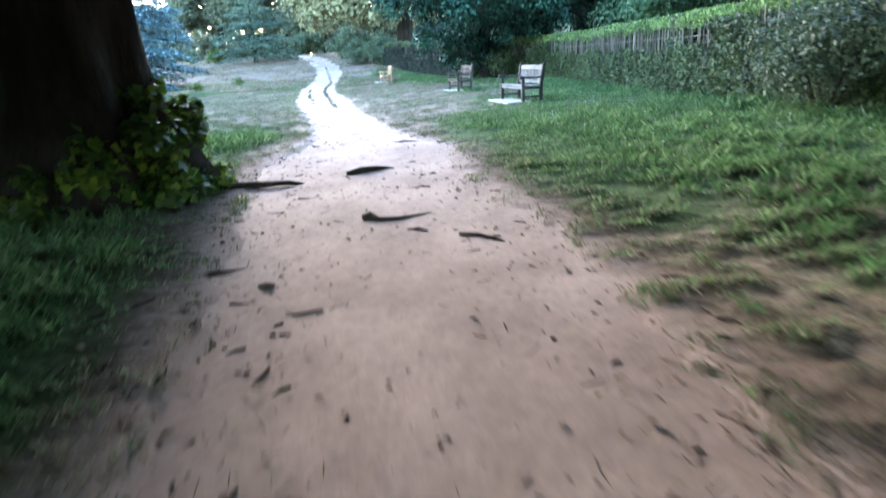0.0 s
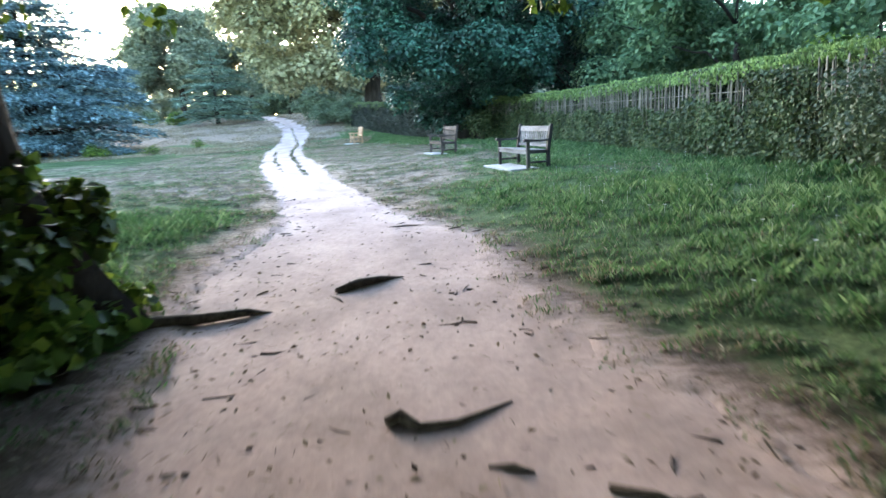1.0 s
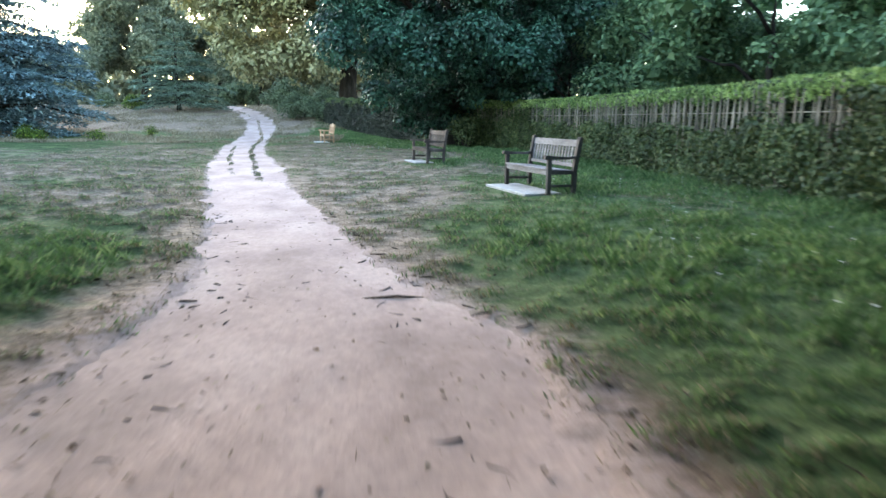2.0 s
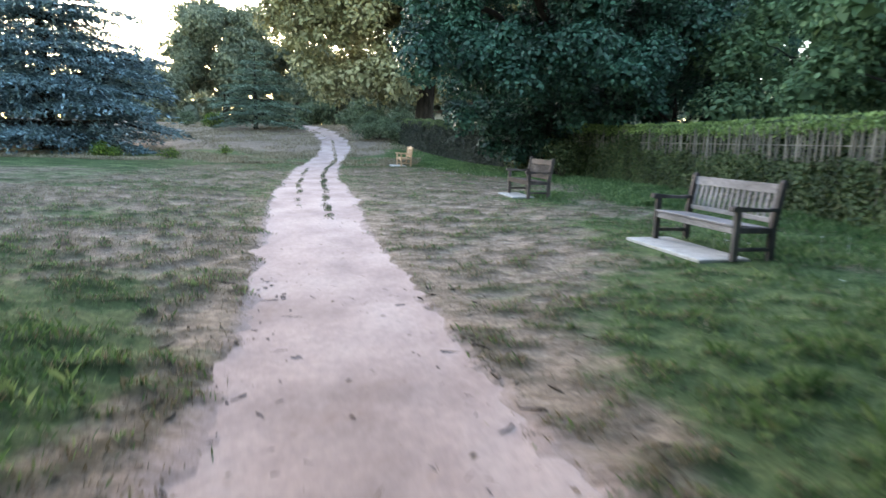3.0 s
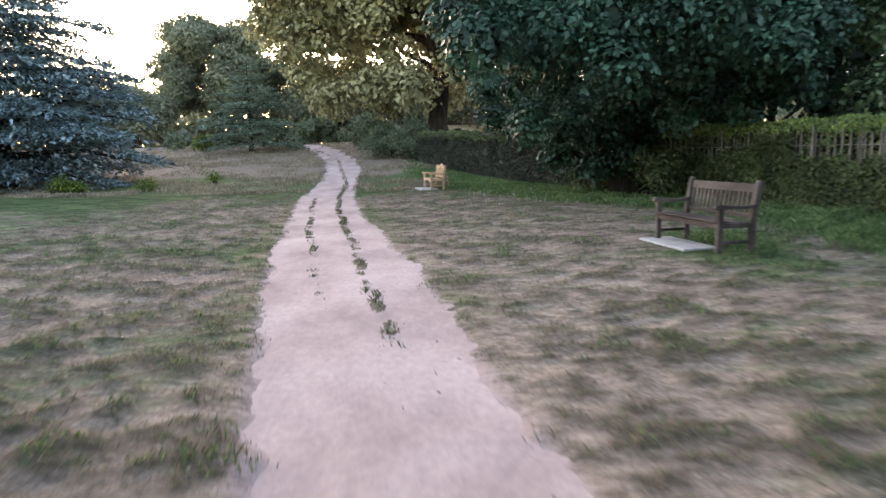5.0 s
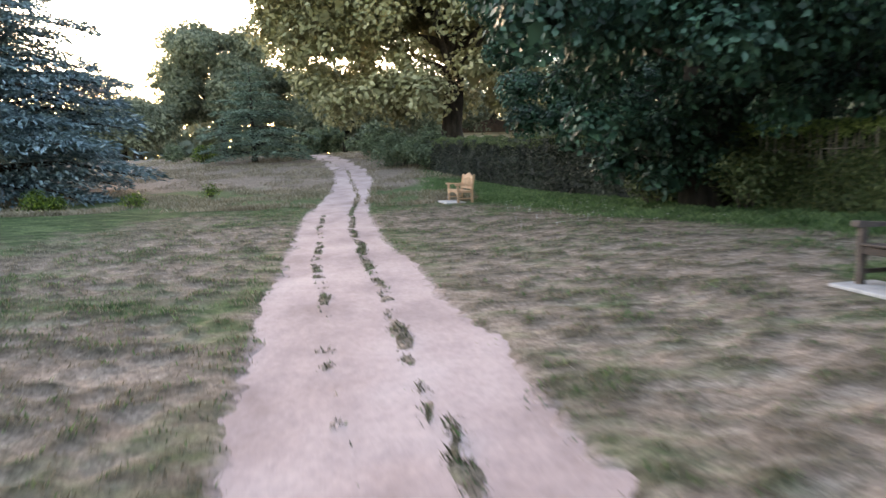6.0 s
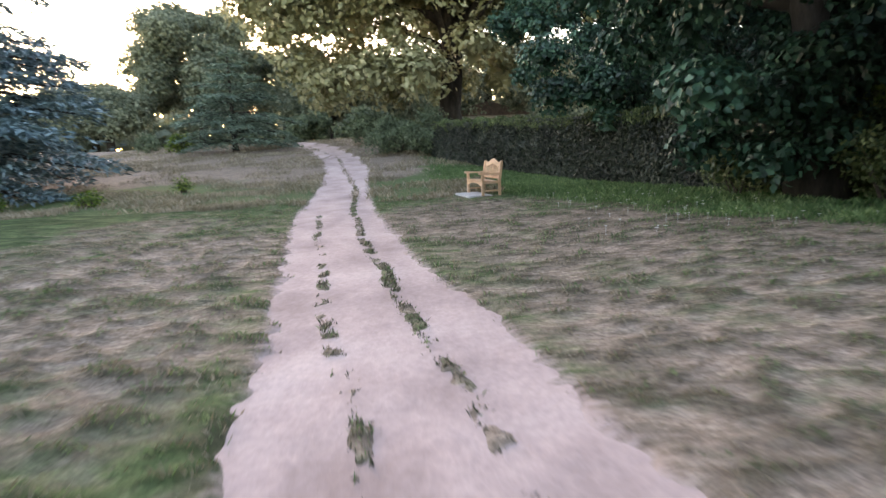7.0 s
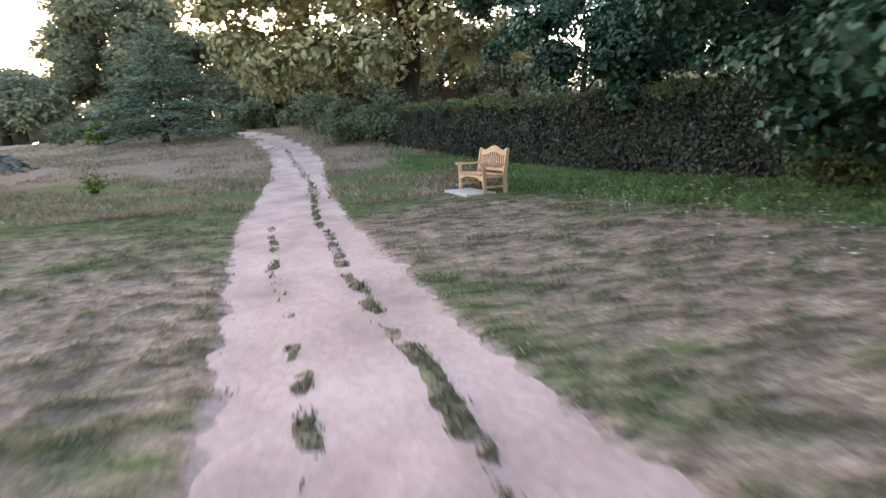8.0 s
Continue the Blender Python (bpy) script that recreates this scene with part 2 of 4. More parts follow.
def vnoise(x, y, seed=0):
    """Smooth value noise on the plane, 0 to 1."""
    x, y = np.asarray(x, dtype=np.float64), np.asarray(y, dtype=np.float64)
    xi, yi = np.floor(x), np.floor(y)
    fx, fy = x - xi, y - yi
    fx, fy = fx * fx * (3 - 2 * fx), fy * fy * (3 - 2 * fy)

    def h(a, b):
        s = np.sin(a * 127.1 + b * 311.7 + seed * 74.7) * 43758.5453
        return s - np.floor(s)
    return (h(xi, yi) * (1 - fx) + h(xi + 1, yi) * fx) * (1 - fy) + (h(xi, yi + 1) * (1 - fx) + h(xi + 1, yi + 1) * fx) * fy


def fbm(x, y, seed=0, octaves=3):
    total, amp, norm = 0.0, 1.0, 0.0
    for k in range(octaves):
        total = total + amp * vnoise(x * 2 ** k, y * 2 ** k, seed + k * 13)
        norm += amp
        amp *= 0.5
    return total / norm


def smooth01(t):
    t = np.clip(t, 0, 1)
    return t * t * (3 - 2 * t)


PATH_Y = [-8, 2.7, 4.1, 6.1, 8.4, 10.6, 12.4, 13.4, 15.2, 17.7, 21.2, 24.6, 27, 29.1, 31.4, 33.4, 36.5, 38.5, 40.8, 50, 57, 63, 72, 85, 110]
PATH_X = [1.7, 0.22, 0.04, -0.38, -0.92, -1.0, -1.35, -1.56, -2.03, -2.71, -3.58, -4.32, -4.92, -5.31, -5.88, -6.3, -6.94, -7.3, -7.75, -8.95, -9.85, -11.1, -13.9, -19.4, -32.5]
PATH_W = [1.4, 1.15, 1.28, 1.34, 1.33, 1.34, 0.97, 0.85, 0.88, 0.84, 0.92, 1.06, 1.06, 1.06, 1.01, 0.96, 1.03, 1.05, 1.06, 1.02, 1.1, 1.2, 1.2, 1.2, 1.2]


def path_x(y):
    return np.interp(y, PATH_Y, PATH_X)


def path_w(y):
    return np.interp(y, PATH_Y, PATH_W)


def base_z(x, y):
    """The lie of the land: level along the path, a low bank towards the hedge, a rise ahead."""
    return 2.8 * smooth01((y - 43) / 45) + 0.13 * smooth01((x - path_x(y) - 1.5) / 4)


def gz(x, y):
    return float(base_z(np.float64(x), np.float64(y)))


def rut_cover(x, y):
    """Turf and clods left standing between the wheel tracks: one broken strip and one fuller one."""
    left = np.interp(y, [19.63, 22.92, 25.06, 29.99, 33.43, 35.33, 39.0, 45.06], [-4.09, -4.47, -5.04, -6.13, -6.73, -7.12, -7.85, -8.81])
    right = np.interp(y, [17.56, 20.79, 22.74, 24.29, 27.76, 29.79, 32.52, 33.81, 36.41, 41.41, 50, 63, 90], [-2.8, -3.29, -3.75, -4.11, -4.81, -5.26, -5.74, -6.06, -6.51, -7.36, -8.52, -11.19, -21.72])
    left = left + 0.12 * smooth01((31 - y) / 4) + 0.1 * smooth01((35 - y) / 5)
    right = right + 0.13 * smooth01((34 - y) / 6)
    clods = 0.75 * fbm(x * 4.6 + y * 2.9, y * 4.0 - x * 3.6, 5, 3) + 0.25 * fbm(y * 0.8 + 3.3, x * 0.3, 6, 2)
    turf = 0.75 * fbm(x * 4.2 + y * 1.9, y * 2.8 - x * 3.0, 15, 3) + 0.25 * fbm(y * 0.6, x * 0.3, 16, 2)
    wob = 0.16 * (fbm(y * 0.9, x * 0.1, 25) - 0.5)
    a = smooth01((0.145 - np.abs(x - left - wob)) / 0.11) * smooth01((clods - 0.47) / 0.14) * smooth01((y - 22.5) / 1.5) * smooth01((41 - y) / 2)
    b = smooth01((0.18 - np.abs(x - right - wob)) / 0.15) * smooth01((turf - 0.31) / 0.2) * smooth01((y - 20.0) / 3)
    return np.maximum(a, b)


def path_mask(x, y):
    edge = (fbm(x * 1.1, y * 1.1, 3, 2) - 0.5) * 0.24 + (fbm(x * 5, y * 5, 4, 3) - 0.5) * 0.26
    return smooth01((path_w(y) + 0.10 + edge - np.abs(x - path_x(y))) / 0.28) * smooth01((100 - y) / 10)


def green_mask(x, y):
    s = x - path_x(y)
    w = path_w(y)
    y = y + (fbm(x * 0.16, y * 0.16, 67) - 0.5) * 9.0 * smooth01((np.abs(s) - 1.5) / 3) + (fbm(x * 0.7, y * 0.7, 69) - 0.5) * 2.5
    lush = smooth01((s - w - 0.2) / 1.6) * smooth01((17.5 - y) / 6) * smooth01((y - 3.5) / 3) * (0.55 + 0.8 * fbm(x * 0.8, y * 0.8, 63))
    verge = smooth01((x - np.interp(y, [15, 20, 30, 36, 44, 60], [3.0, 2.6, 3.2, -1.2, -4.0, -7.0])) / 1.6) * smooth01((y - 14) / 4)
    left_start = smooth01((-s - w - 0.1) / 0.8) * smooth01((11.5 - y) / 3) * 0.75
    tuft = smooth01((-s - w - 0.3) / 1.0) * smooth01((17.0 - y) / 2.5) * smooth01((y - 9) / 2) * 0.55 * fbm(x * 0.7, y * 0.7, 65) * 1.5
    benches = 0.7 * np.exp(-((x - 2.5) ** 2 / 1.6 + (y - 18.25) ** 2 / 4.0)) + 0.6 * np.exp(-((x - 1.3) ** 2 / 1.0 + (y - 25.79) ** 2 / 3.0))
    mid_left = smooth01((-s - 4) / 5) * 0.42 * smooth01((y - 30) / 10) * smooth01((53 - y) / 5)
    far = 0.28 * smooth01((y - 38) / 5) * smooth01((54 - y) / 6) - 0.22 * smooth01((y - 52) / 5)
    edge = 0.05 * np.exp(-((np.abs(s) - w - 0.25) / 0.3) ** 2) * smooth01((y - 18) / 6)
    return np.clip(np.maximum.reduce([lush, 0.95 * verge, left_start, tuft]) + mid_left + benches + far + edge + 0.36 + (fbm(x * 0.45, y * 0.45, 61) - 0.5) * 0.5, 0, 1)


def earth_mask(x, y):
    s = np.abs(x - path_x(y))
    w = path_w(y)
    rim = np.exp(-((s - w - 0.15) / 0.6) ** 2) * smooth01((14 - y) / 5) * (0.35 + 0.9 * fbm(x * 1.4, y * 1.4, 71))
    under_tree = np.exp(-(((x + 3.2) / 2.2) ** 2 + ((y - 6.6) / 2.6) ** 2)) * 0.9
    under_hedge = smooth01((x - np.interp(y, [5, 18, 30, 34, 40, 47, 60], [6.9, 5.9, 5.4, 4.2, 1.6, -0.4, -5.4])) / 0.8) * 0.7
    return np.clip(np.maximum.reduce([0.85 * rim, under_tree, under_hedge]), 0, 1)


# ---- ground ----
def graded(lo, hi, step, far_lo, far_hi):
    mid = list(np.arange(lo, hi, step))
    up, d = [], step
    while not up or up[-1] < far_hi:
        d *= 1.13
        up.append((up[-1] if up else mid[-1]) + d)
    down, d = [], step
    while not down or down[-1] > far_lo:
        d *= 1.13
        down.append((down[-1] if down else mid[0]) - d)
    return np.array(down[::-1] + mid + up)


def tussock(x, y):
    """Low hummocks of matted grass, a hand to an arm across."""
    near = smooth01((47 - y) / 5)
    return 0.5 * (1 - near) + near * (0.38 * fbm(x * 1.8 + 0.6 * vnoise(x, y, 2), y * 2.6, 21) + 0.62 * fbm(x * 4.6 + y * 0.7, y * 7.5 - x * 0.5, 23, 2))


def surface_z(x, y):
    pm = path_mask(x, y)
    lumps = (tussock(x, y) - 0.5) * 0.20 + (fbm(x * 0.6, y * 0.6, 31) - 0.5) * 0.10
    for bx, by in ((2.18, 18.25), (0.66, 25.84), (-3.82, 42.8)):
        lumps = lumps * (1 - np.exp(-(((x - bx) / 1.1) ** 4 + ((y - by) / 1.4) ** 4)))
    return base_z(x, y) + lumps * (1 - pm) * smooth01((np.abs(x - path_x(y)) - path_w(y) + 0.1) / 0.9) * (0.6 + 0.4 * (x < path_x(y))) - 0.07 * pm * (1 - rut_cover(x, y)) - 0.014 * pm * rut_cover(x, y)


def build_ground():
    xs, ys = graded(-12, 8, 0.085, -600, 600), graded(0.8, 45, 0.08, -300, 1500)
    X, Y = np.meshgrid(xs, ys)
    Z = surface_z(X, Y)
    nx, ny = len(xs), len(ys)
    i = np.arange(nx * ny).reshape(ny, nx)
    F = np.stack([i[:-1, :-1], i[:-1, 1:], i[1:, 1:], i[1:, :-1]], -1).reshape(-1, 4)
    me = npmesh("ground", np.stack([X, Y, Z], -1).reshape(-1, 3), F, M_GROUND, True)
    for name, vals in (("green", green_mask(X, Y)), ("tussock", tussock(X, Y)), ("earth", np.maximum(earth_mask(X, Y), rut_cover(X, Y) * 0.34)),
                       ("sand", np.clip(1 - (np.abs(X - path_x(Y)) - path_w(Y) + 0.2) / (0.46 + 0.6 * smooth01((15 - Y) / 5)), 0, 1) * 0.92 * (1 - rut_cover(X, Y)))):
        a = me.attributes.new(name, "FLOAT", "POINT")
        a.data.foreach_set("value", np.ascontiguousarray(vals, dtype=np.float32).ravel())
    tagged(new("ground", me), "worn meadow of dry straw-coloured and green turf", "ground", kind="structure")


def build_path():
    ys = np.concatenate([np.arange(-8, 46, 0.12), np.arange(46, 100, 0.4)])
    ss = np.linspace(-1.45, 1.45, 40)
    Y, S = np.meshgrid(ys, ss, indexing="ij")
    X = path_x(Y) + S * (path_w(Y) + 0.25)
    wheel = np.exp(-((np.abs(S) - 0.55) / 0.25) ** 2)
    Z = base_z(X, Y) - 0.026 - 0.012 * wheel + (fbm(X * 1.5, Y * 1.5, 41) - 0.5) * 0.02 + (fbm(X * 6, Y * 6, 43) - 0.5) * 0.022
    Z = Z - 0.16 * smooth01((np.abs(X - path_x(Y)) - path_w(Y) - 0.16) / 0.22)
    n, k = len(ys), len(ss)
    i = np.arange(n * k).reshape(n, k)
    F = np.stack([i[:-1, :-1], i[:-1, 1:], i[1:, 1:], i[1:, :-1]], -1).reshape(-1, 4)
    me = npmesh("path", np.stack([X, Y, Z], -1).reshape(-1, 3), F, M_PATH, True)
    tagged(new("path", me), "trodden pale pinkish sandy footpath with wheel tracks", "path", kind="structure")


build_ground()
build_path()


# ---- plants: leaves, limbs, crowns ----
def unit(v):
    return v / np.maximum(np.linalg.norm(v, axis=-1, keepdims=True), 1e-9)


def leaf_arrays(P, D, N, L, W, fold=0.15):
    """A folded, pointed leaf of two triangles at each place."""
    L, W = np.reshape(L, (-1, 1)), np.reshape(W, (-1, 1))
    S = unit(np.cross(D, N))
    mid = P + D * L * 0.42
    V = np.stack([P, mid + S * W / 2 + N * W * fold, P + D * L, mid - S * W / 2 + N * W * fold], 1).reshape(-1, 3)
    b = np.arange(len(P))[:, None] * 4
    return V, np.concatenate([b + [[0, 1, 2]], b + [[0, 2, 3]]], 1).reshape(-1, 3)


def lobes_in(rng, centre, radii, count, size, flat=0.8, low=-0.6):
    """Clumps of foliage spread through an uneven crown."""
    u = unit(rng.normal(size=(count * 3, 3)))
    u = u[u[:, 2] > low][:count]
    far = rng.uniform(0.45, 1.0, (len(u), 1)) ** 0.6
    c = np.array(centre) + u * far * np.array(radii)
    r = size * rng.uniform(0.6, 1.4, (len(u), 1)) * np.array([[1, 1, flat]])
    return c, r


def crown_arrays(rng, lobes, count, leaf, width=0.6, shell=0.55, droop=0.25, lift=0.35):
    c, r = lobes
    wgt = (r[:, 0] ** 2) / np.sum(r[:, 0] ** 2)
    k = rng.choice(len(c), count, p=wgt)
    u = unit(rng.normal(size=(count, 3)))
    u[:, 2] = np.where((u[:, 2] < -0.2) & (rng.random(count) < 0.5), -u[:, 2], u[:, 2])
    P = c[k] + u * r[k] * rng.uniform(shell, 1.08, (count, 1))
    N = unit(u + rng.normal(size=(count, 3)) * 0.55 + [0, 0, lift])
    D = unit(np.cross(N, rng.normal(size=(count, 3))) + [0, 0, -droop])
    L = leaf * rng.uniform(0.6, 1.35, count)
    return leaf_arrays(P, D, N, L, L * width)


def tube(bm, pts, radii, sides=8, twist=0.0):
    pts = [Vector(p) for p in pts]
    rings = []
    for i, p in enumerate(pts):
        way = (pts[min(i + 1, len(pts) - 1)] - pts[max(i - 1, 0)]).normalized()
        side = way.cross(Vector((0.31, 0.95, 0.05))).normalized()
        up = side.cross(way)
        rings.append([bm.verts.new(p + (side * math.cos(a) + up * math.sin(a)) * radii[i] * (1 + 0.09 * math.sin(3 * a + i * 1.7)))
                      for a in (2 * math.pi * s / sides + twist for s in range(sides))])
    for a, b in zip(rings, rings[1:]):
        for s in range(sides):
            bm.faces.new((a[s], a[(s + 1) % sides], b[(s + 1) % sides], b[s]))
    bm.faces.new(rings[-1])
    bm.faces.new(rings[0][::-1])


def bent(a, b, sag, steps=6, seed=0, wobble=0.12):
    r = random.Random(seed)
    a, b = Vector(a), Vector(b)
    size = (b - a).length
    return [a.lerp(b, i / steps) + Vector((0, 0, sag * math.sin(math.pi * i / steps)))
            + (Vector((r.uniform(-1, 1), r.uniform(-1, 1), r.uniform(-1, 1))) * wobble * size * 0.3 if 0 < i < steps else Vector()) for i in range(steps + 1)]


def limb(tree, a, b, r0, r1, sag, seed, mat):
    bm = bmesh.new()
    pts = bent(a, b, sag, 6, seed)
    tube(bm, pts, [r0 + (r1 - r0) * i / 6 for i in range(7)], 7)
    part("limb", bm, mat, tree, "", True)


def broadleaf(label, x, y, height, radii, crown_base, leaves, leaf, mat, seed, trunk=0.3, clumps=70, clump=1.1, extra=None, limbs=5, width=0.6, group="", category="tree"):
    """A tree: tapered trunk, limbs that rise into the crown, and a crown of clumps of leaves."""
    rng = np.random.default_rng(seed)
    tree = thing("tree", label, category, x, y, gz(x, y) - 0.05, group=group)
    mid = (crown_base + height) / 2
    bm = bmesh.new()
    top = (rng.uniform(-0.4, 0.4), rng.uniform(-0.4, 0.4), mid + 0.2 * (height - mid))
    tube(bm, bent((0, 0, -0.1), top, 0, 7, seed, 0.06), [trunk * f for f in (1.45, 1.05, 0.95, 0.85, 0.7, 0.5, 0.35, 0.18)], 10)
    part("trunk", bm, M_BARK, tree, "dark bark trunk", True)
    for k in range(limbs):
        a = 2 * math.pi * (k + rng.uniform(0, 0.6)) / limbs
        z0 = crown_base * 0.7 + (mid - crown_base * 0.7) * rng.uniform(0.1, 0.9)
        limb(tree, (0, 0, z0), (math.cos(a) * radii[0] * 0.75, math.sin(a) * radii[1] * 0.75, z0 + rng.uniform(0.15, 0.5) * (height - z0)), trunk * 0.45, trunk * 0.08, 0.5, seed * 31 + k, M_BARK)
    lb = lobes_in(rng, (0, 0, mid), (radii[0], radii[1], (height - crown_base) / 2), clumps, clump)
    if extra is not None:
        lb = (np.concatenate([lb[0], extra[0]]), np.concatenate([lb[1], extra[1]]))
    V, F = crown_arrays(rng, lb, leaves, leaf, width, 0.76, 0.25, 0.6)
    inner = int(leaves * 0.10)
    V2, F2 = crown_arrays(rng, (lb[0], lb[1] * 0.42), inner, leaf * 2.4, 0.8, 0.0)
    part_mesh("crown", npmesh("crown", np.concatenate([V, V2]), np.concatenate([F, F2 + len(V)]), mat), tree)
    return tree


def bush(name, label, x, y, radii, leaves, leaf, mat, seed, category="shrub", clumps=16):
    rng = np.random.default_rng(seed)
    ob = thing(name, label, category, x, y, gz(x, y) - 0.03)
    rx, ry, rz = radii
    for k in range(6):
        bm = bmesh.new()
        a = k * 1.05 + rng.uniform(0, 0.5)
        tube(bm, bent((0.08 * math.cos(a), 0.08 * math.sin(a), -0.05), (rx * 0.6 * math.cos(a), ry * 0.6 * math.sin(a), rz * 1.2), 0.1, 4, seed * 7 + k), [0.03, 0.026, 0.02, 0.014, 0.008], 5)
        part("stem", bm, M_TWIG, ob)
    lb = lobes_in(rng, (0, 0, rz * 0.9), (rx * 0.75, ry * 0.75, rz * 0.7), clumps, 0.38 * min(rx, ry) + 0.1, 0.85, -0.9)
    V, F = crown_arrays(rng, lb, leaves, leaf, 0.6)
    V[:, 2] = np.maximum(V[:, 2], 0.02)
    part_mesh("foliage", npmesh("foliage", V, F, mat), ob)
    return ob


def cedar(label, x, y, height, radius, tiers, per_tier, per_branch, needle, mat, seed, bare=0.06):
    """A cedar: straight trunk and level, drooping-tipped plates of needles in tiers."""
    rng = np.random.default_rng(seed)
    tree = thing("cedar_tree", label, "tree", x, y, gz(x, y) - 0.05)
    bm = bmesh.new()
    tube(bm, [(0, 0, height * f) for f in (-0.01, 0.05, 0.3, 0.6, 0.85, 1.0)], [height * f for f in (0.04, 0.028, 0.022, 0.014, 0.006, 0.001)], 9)
    part("trunk", bm, M_BARK, tree, "", True)
    Vs, Fs, n = [], [], 0
    for t in range(tiers):
        f = bare + (1 - bare) * (t + rng.uniform(-0.2, 0.2)) / tiers
        z = height * f
        reach = radius * (1 - max(f, 0) ** 1.35) * (0.78 if t == 0 else 1.0) + 0.25
        for b in range(per_tier):
            a = 2 * math.pi * (b + rng.uniform(0, 1)) / per_tier + t * 0.7
            L = reach * rng.uniform(0.5, 1.15)
            rise = L * rng.uniform(-0.06, 0.16)
            m = max(20, int(per_branch * (L / radius) ** 1.4))
            u = rng.uniform(0.12, 1.0, m) ** 0.75
            spread = (0.08 + 0.34 * np.sin(np.pi * np.clip(u, 0, 0.93)) ** 0.8) * L
            side = rng.normal(0, 0.55, m) * spread
            zz = z + rise * u - 0.16 * L * np.clip(u - 0.55, 0, 1) ** 1.5 * 2 - np.abs(side) * 0.22 - 0.035 * L * rng.random(m) ** 2 + 0.05 * L * (vnoise(u * 7, side * 2.5 / L * 4, b + 9 * t) - 0.5)
            deep = rng.random(m) < 0.18
            u, side = np.where(deep, u * 0.6, u), np.where(deep, side * 0.9, side)
            zz = np.where(deep, z + (rng.random(m) - 0.5) * height / tiers * 1.3, zz)
            ca, sa = math.cos(a), math.sin(a)
            P = np.stack([u * L * ca - side * sa, u * L * sa + side * ca, np.maximum(zz, 0.12)], -1)
            out = np.stack([np.full(m, ca), np.full(m, sa), np.zeros(m)], -1)
            lat = np.stack([-sa * np.sign(side), ca * np.sign(side), np.zeros(m)], -1)
            D = unit(out * 0.8 + lat * 0.7 + rng.normal(size=(m, 3)) * 0.4 + [0, 0, -0.15])
            N = unit(rng.normal(size=(m, 3)) * 0.45 + [0, 0, 1])
            ln = needle * rng.uniform(0.6, 1.4, m)
            V, F = leaf_arrays(P, D, N, ln, ln * 0.36, 0.25)
            Vs.append(V)
            Fs.append(F + n)
            n += len(V)
            if L > 0.8:
                wood = bmesh.new()
                tube(wood, [(0, 0, z), (0.5 * L * ca, 0.5 * L * sa, z + rise * 0.5 - 0.06), (0.92 * L * ca, 0.92 * L * sa, z + rise * 0.92 - 0.12 * L - 0.05)], [0.02 * L, 0.012 * L, 0.004 * L], 4)
                part("limb", wood, M_BARK, tree)
    part_mesh("crown", npmesh("crown", np.concatenate(Vs), np.concatenate(Fs), mat), tree)
    return tree


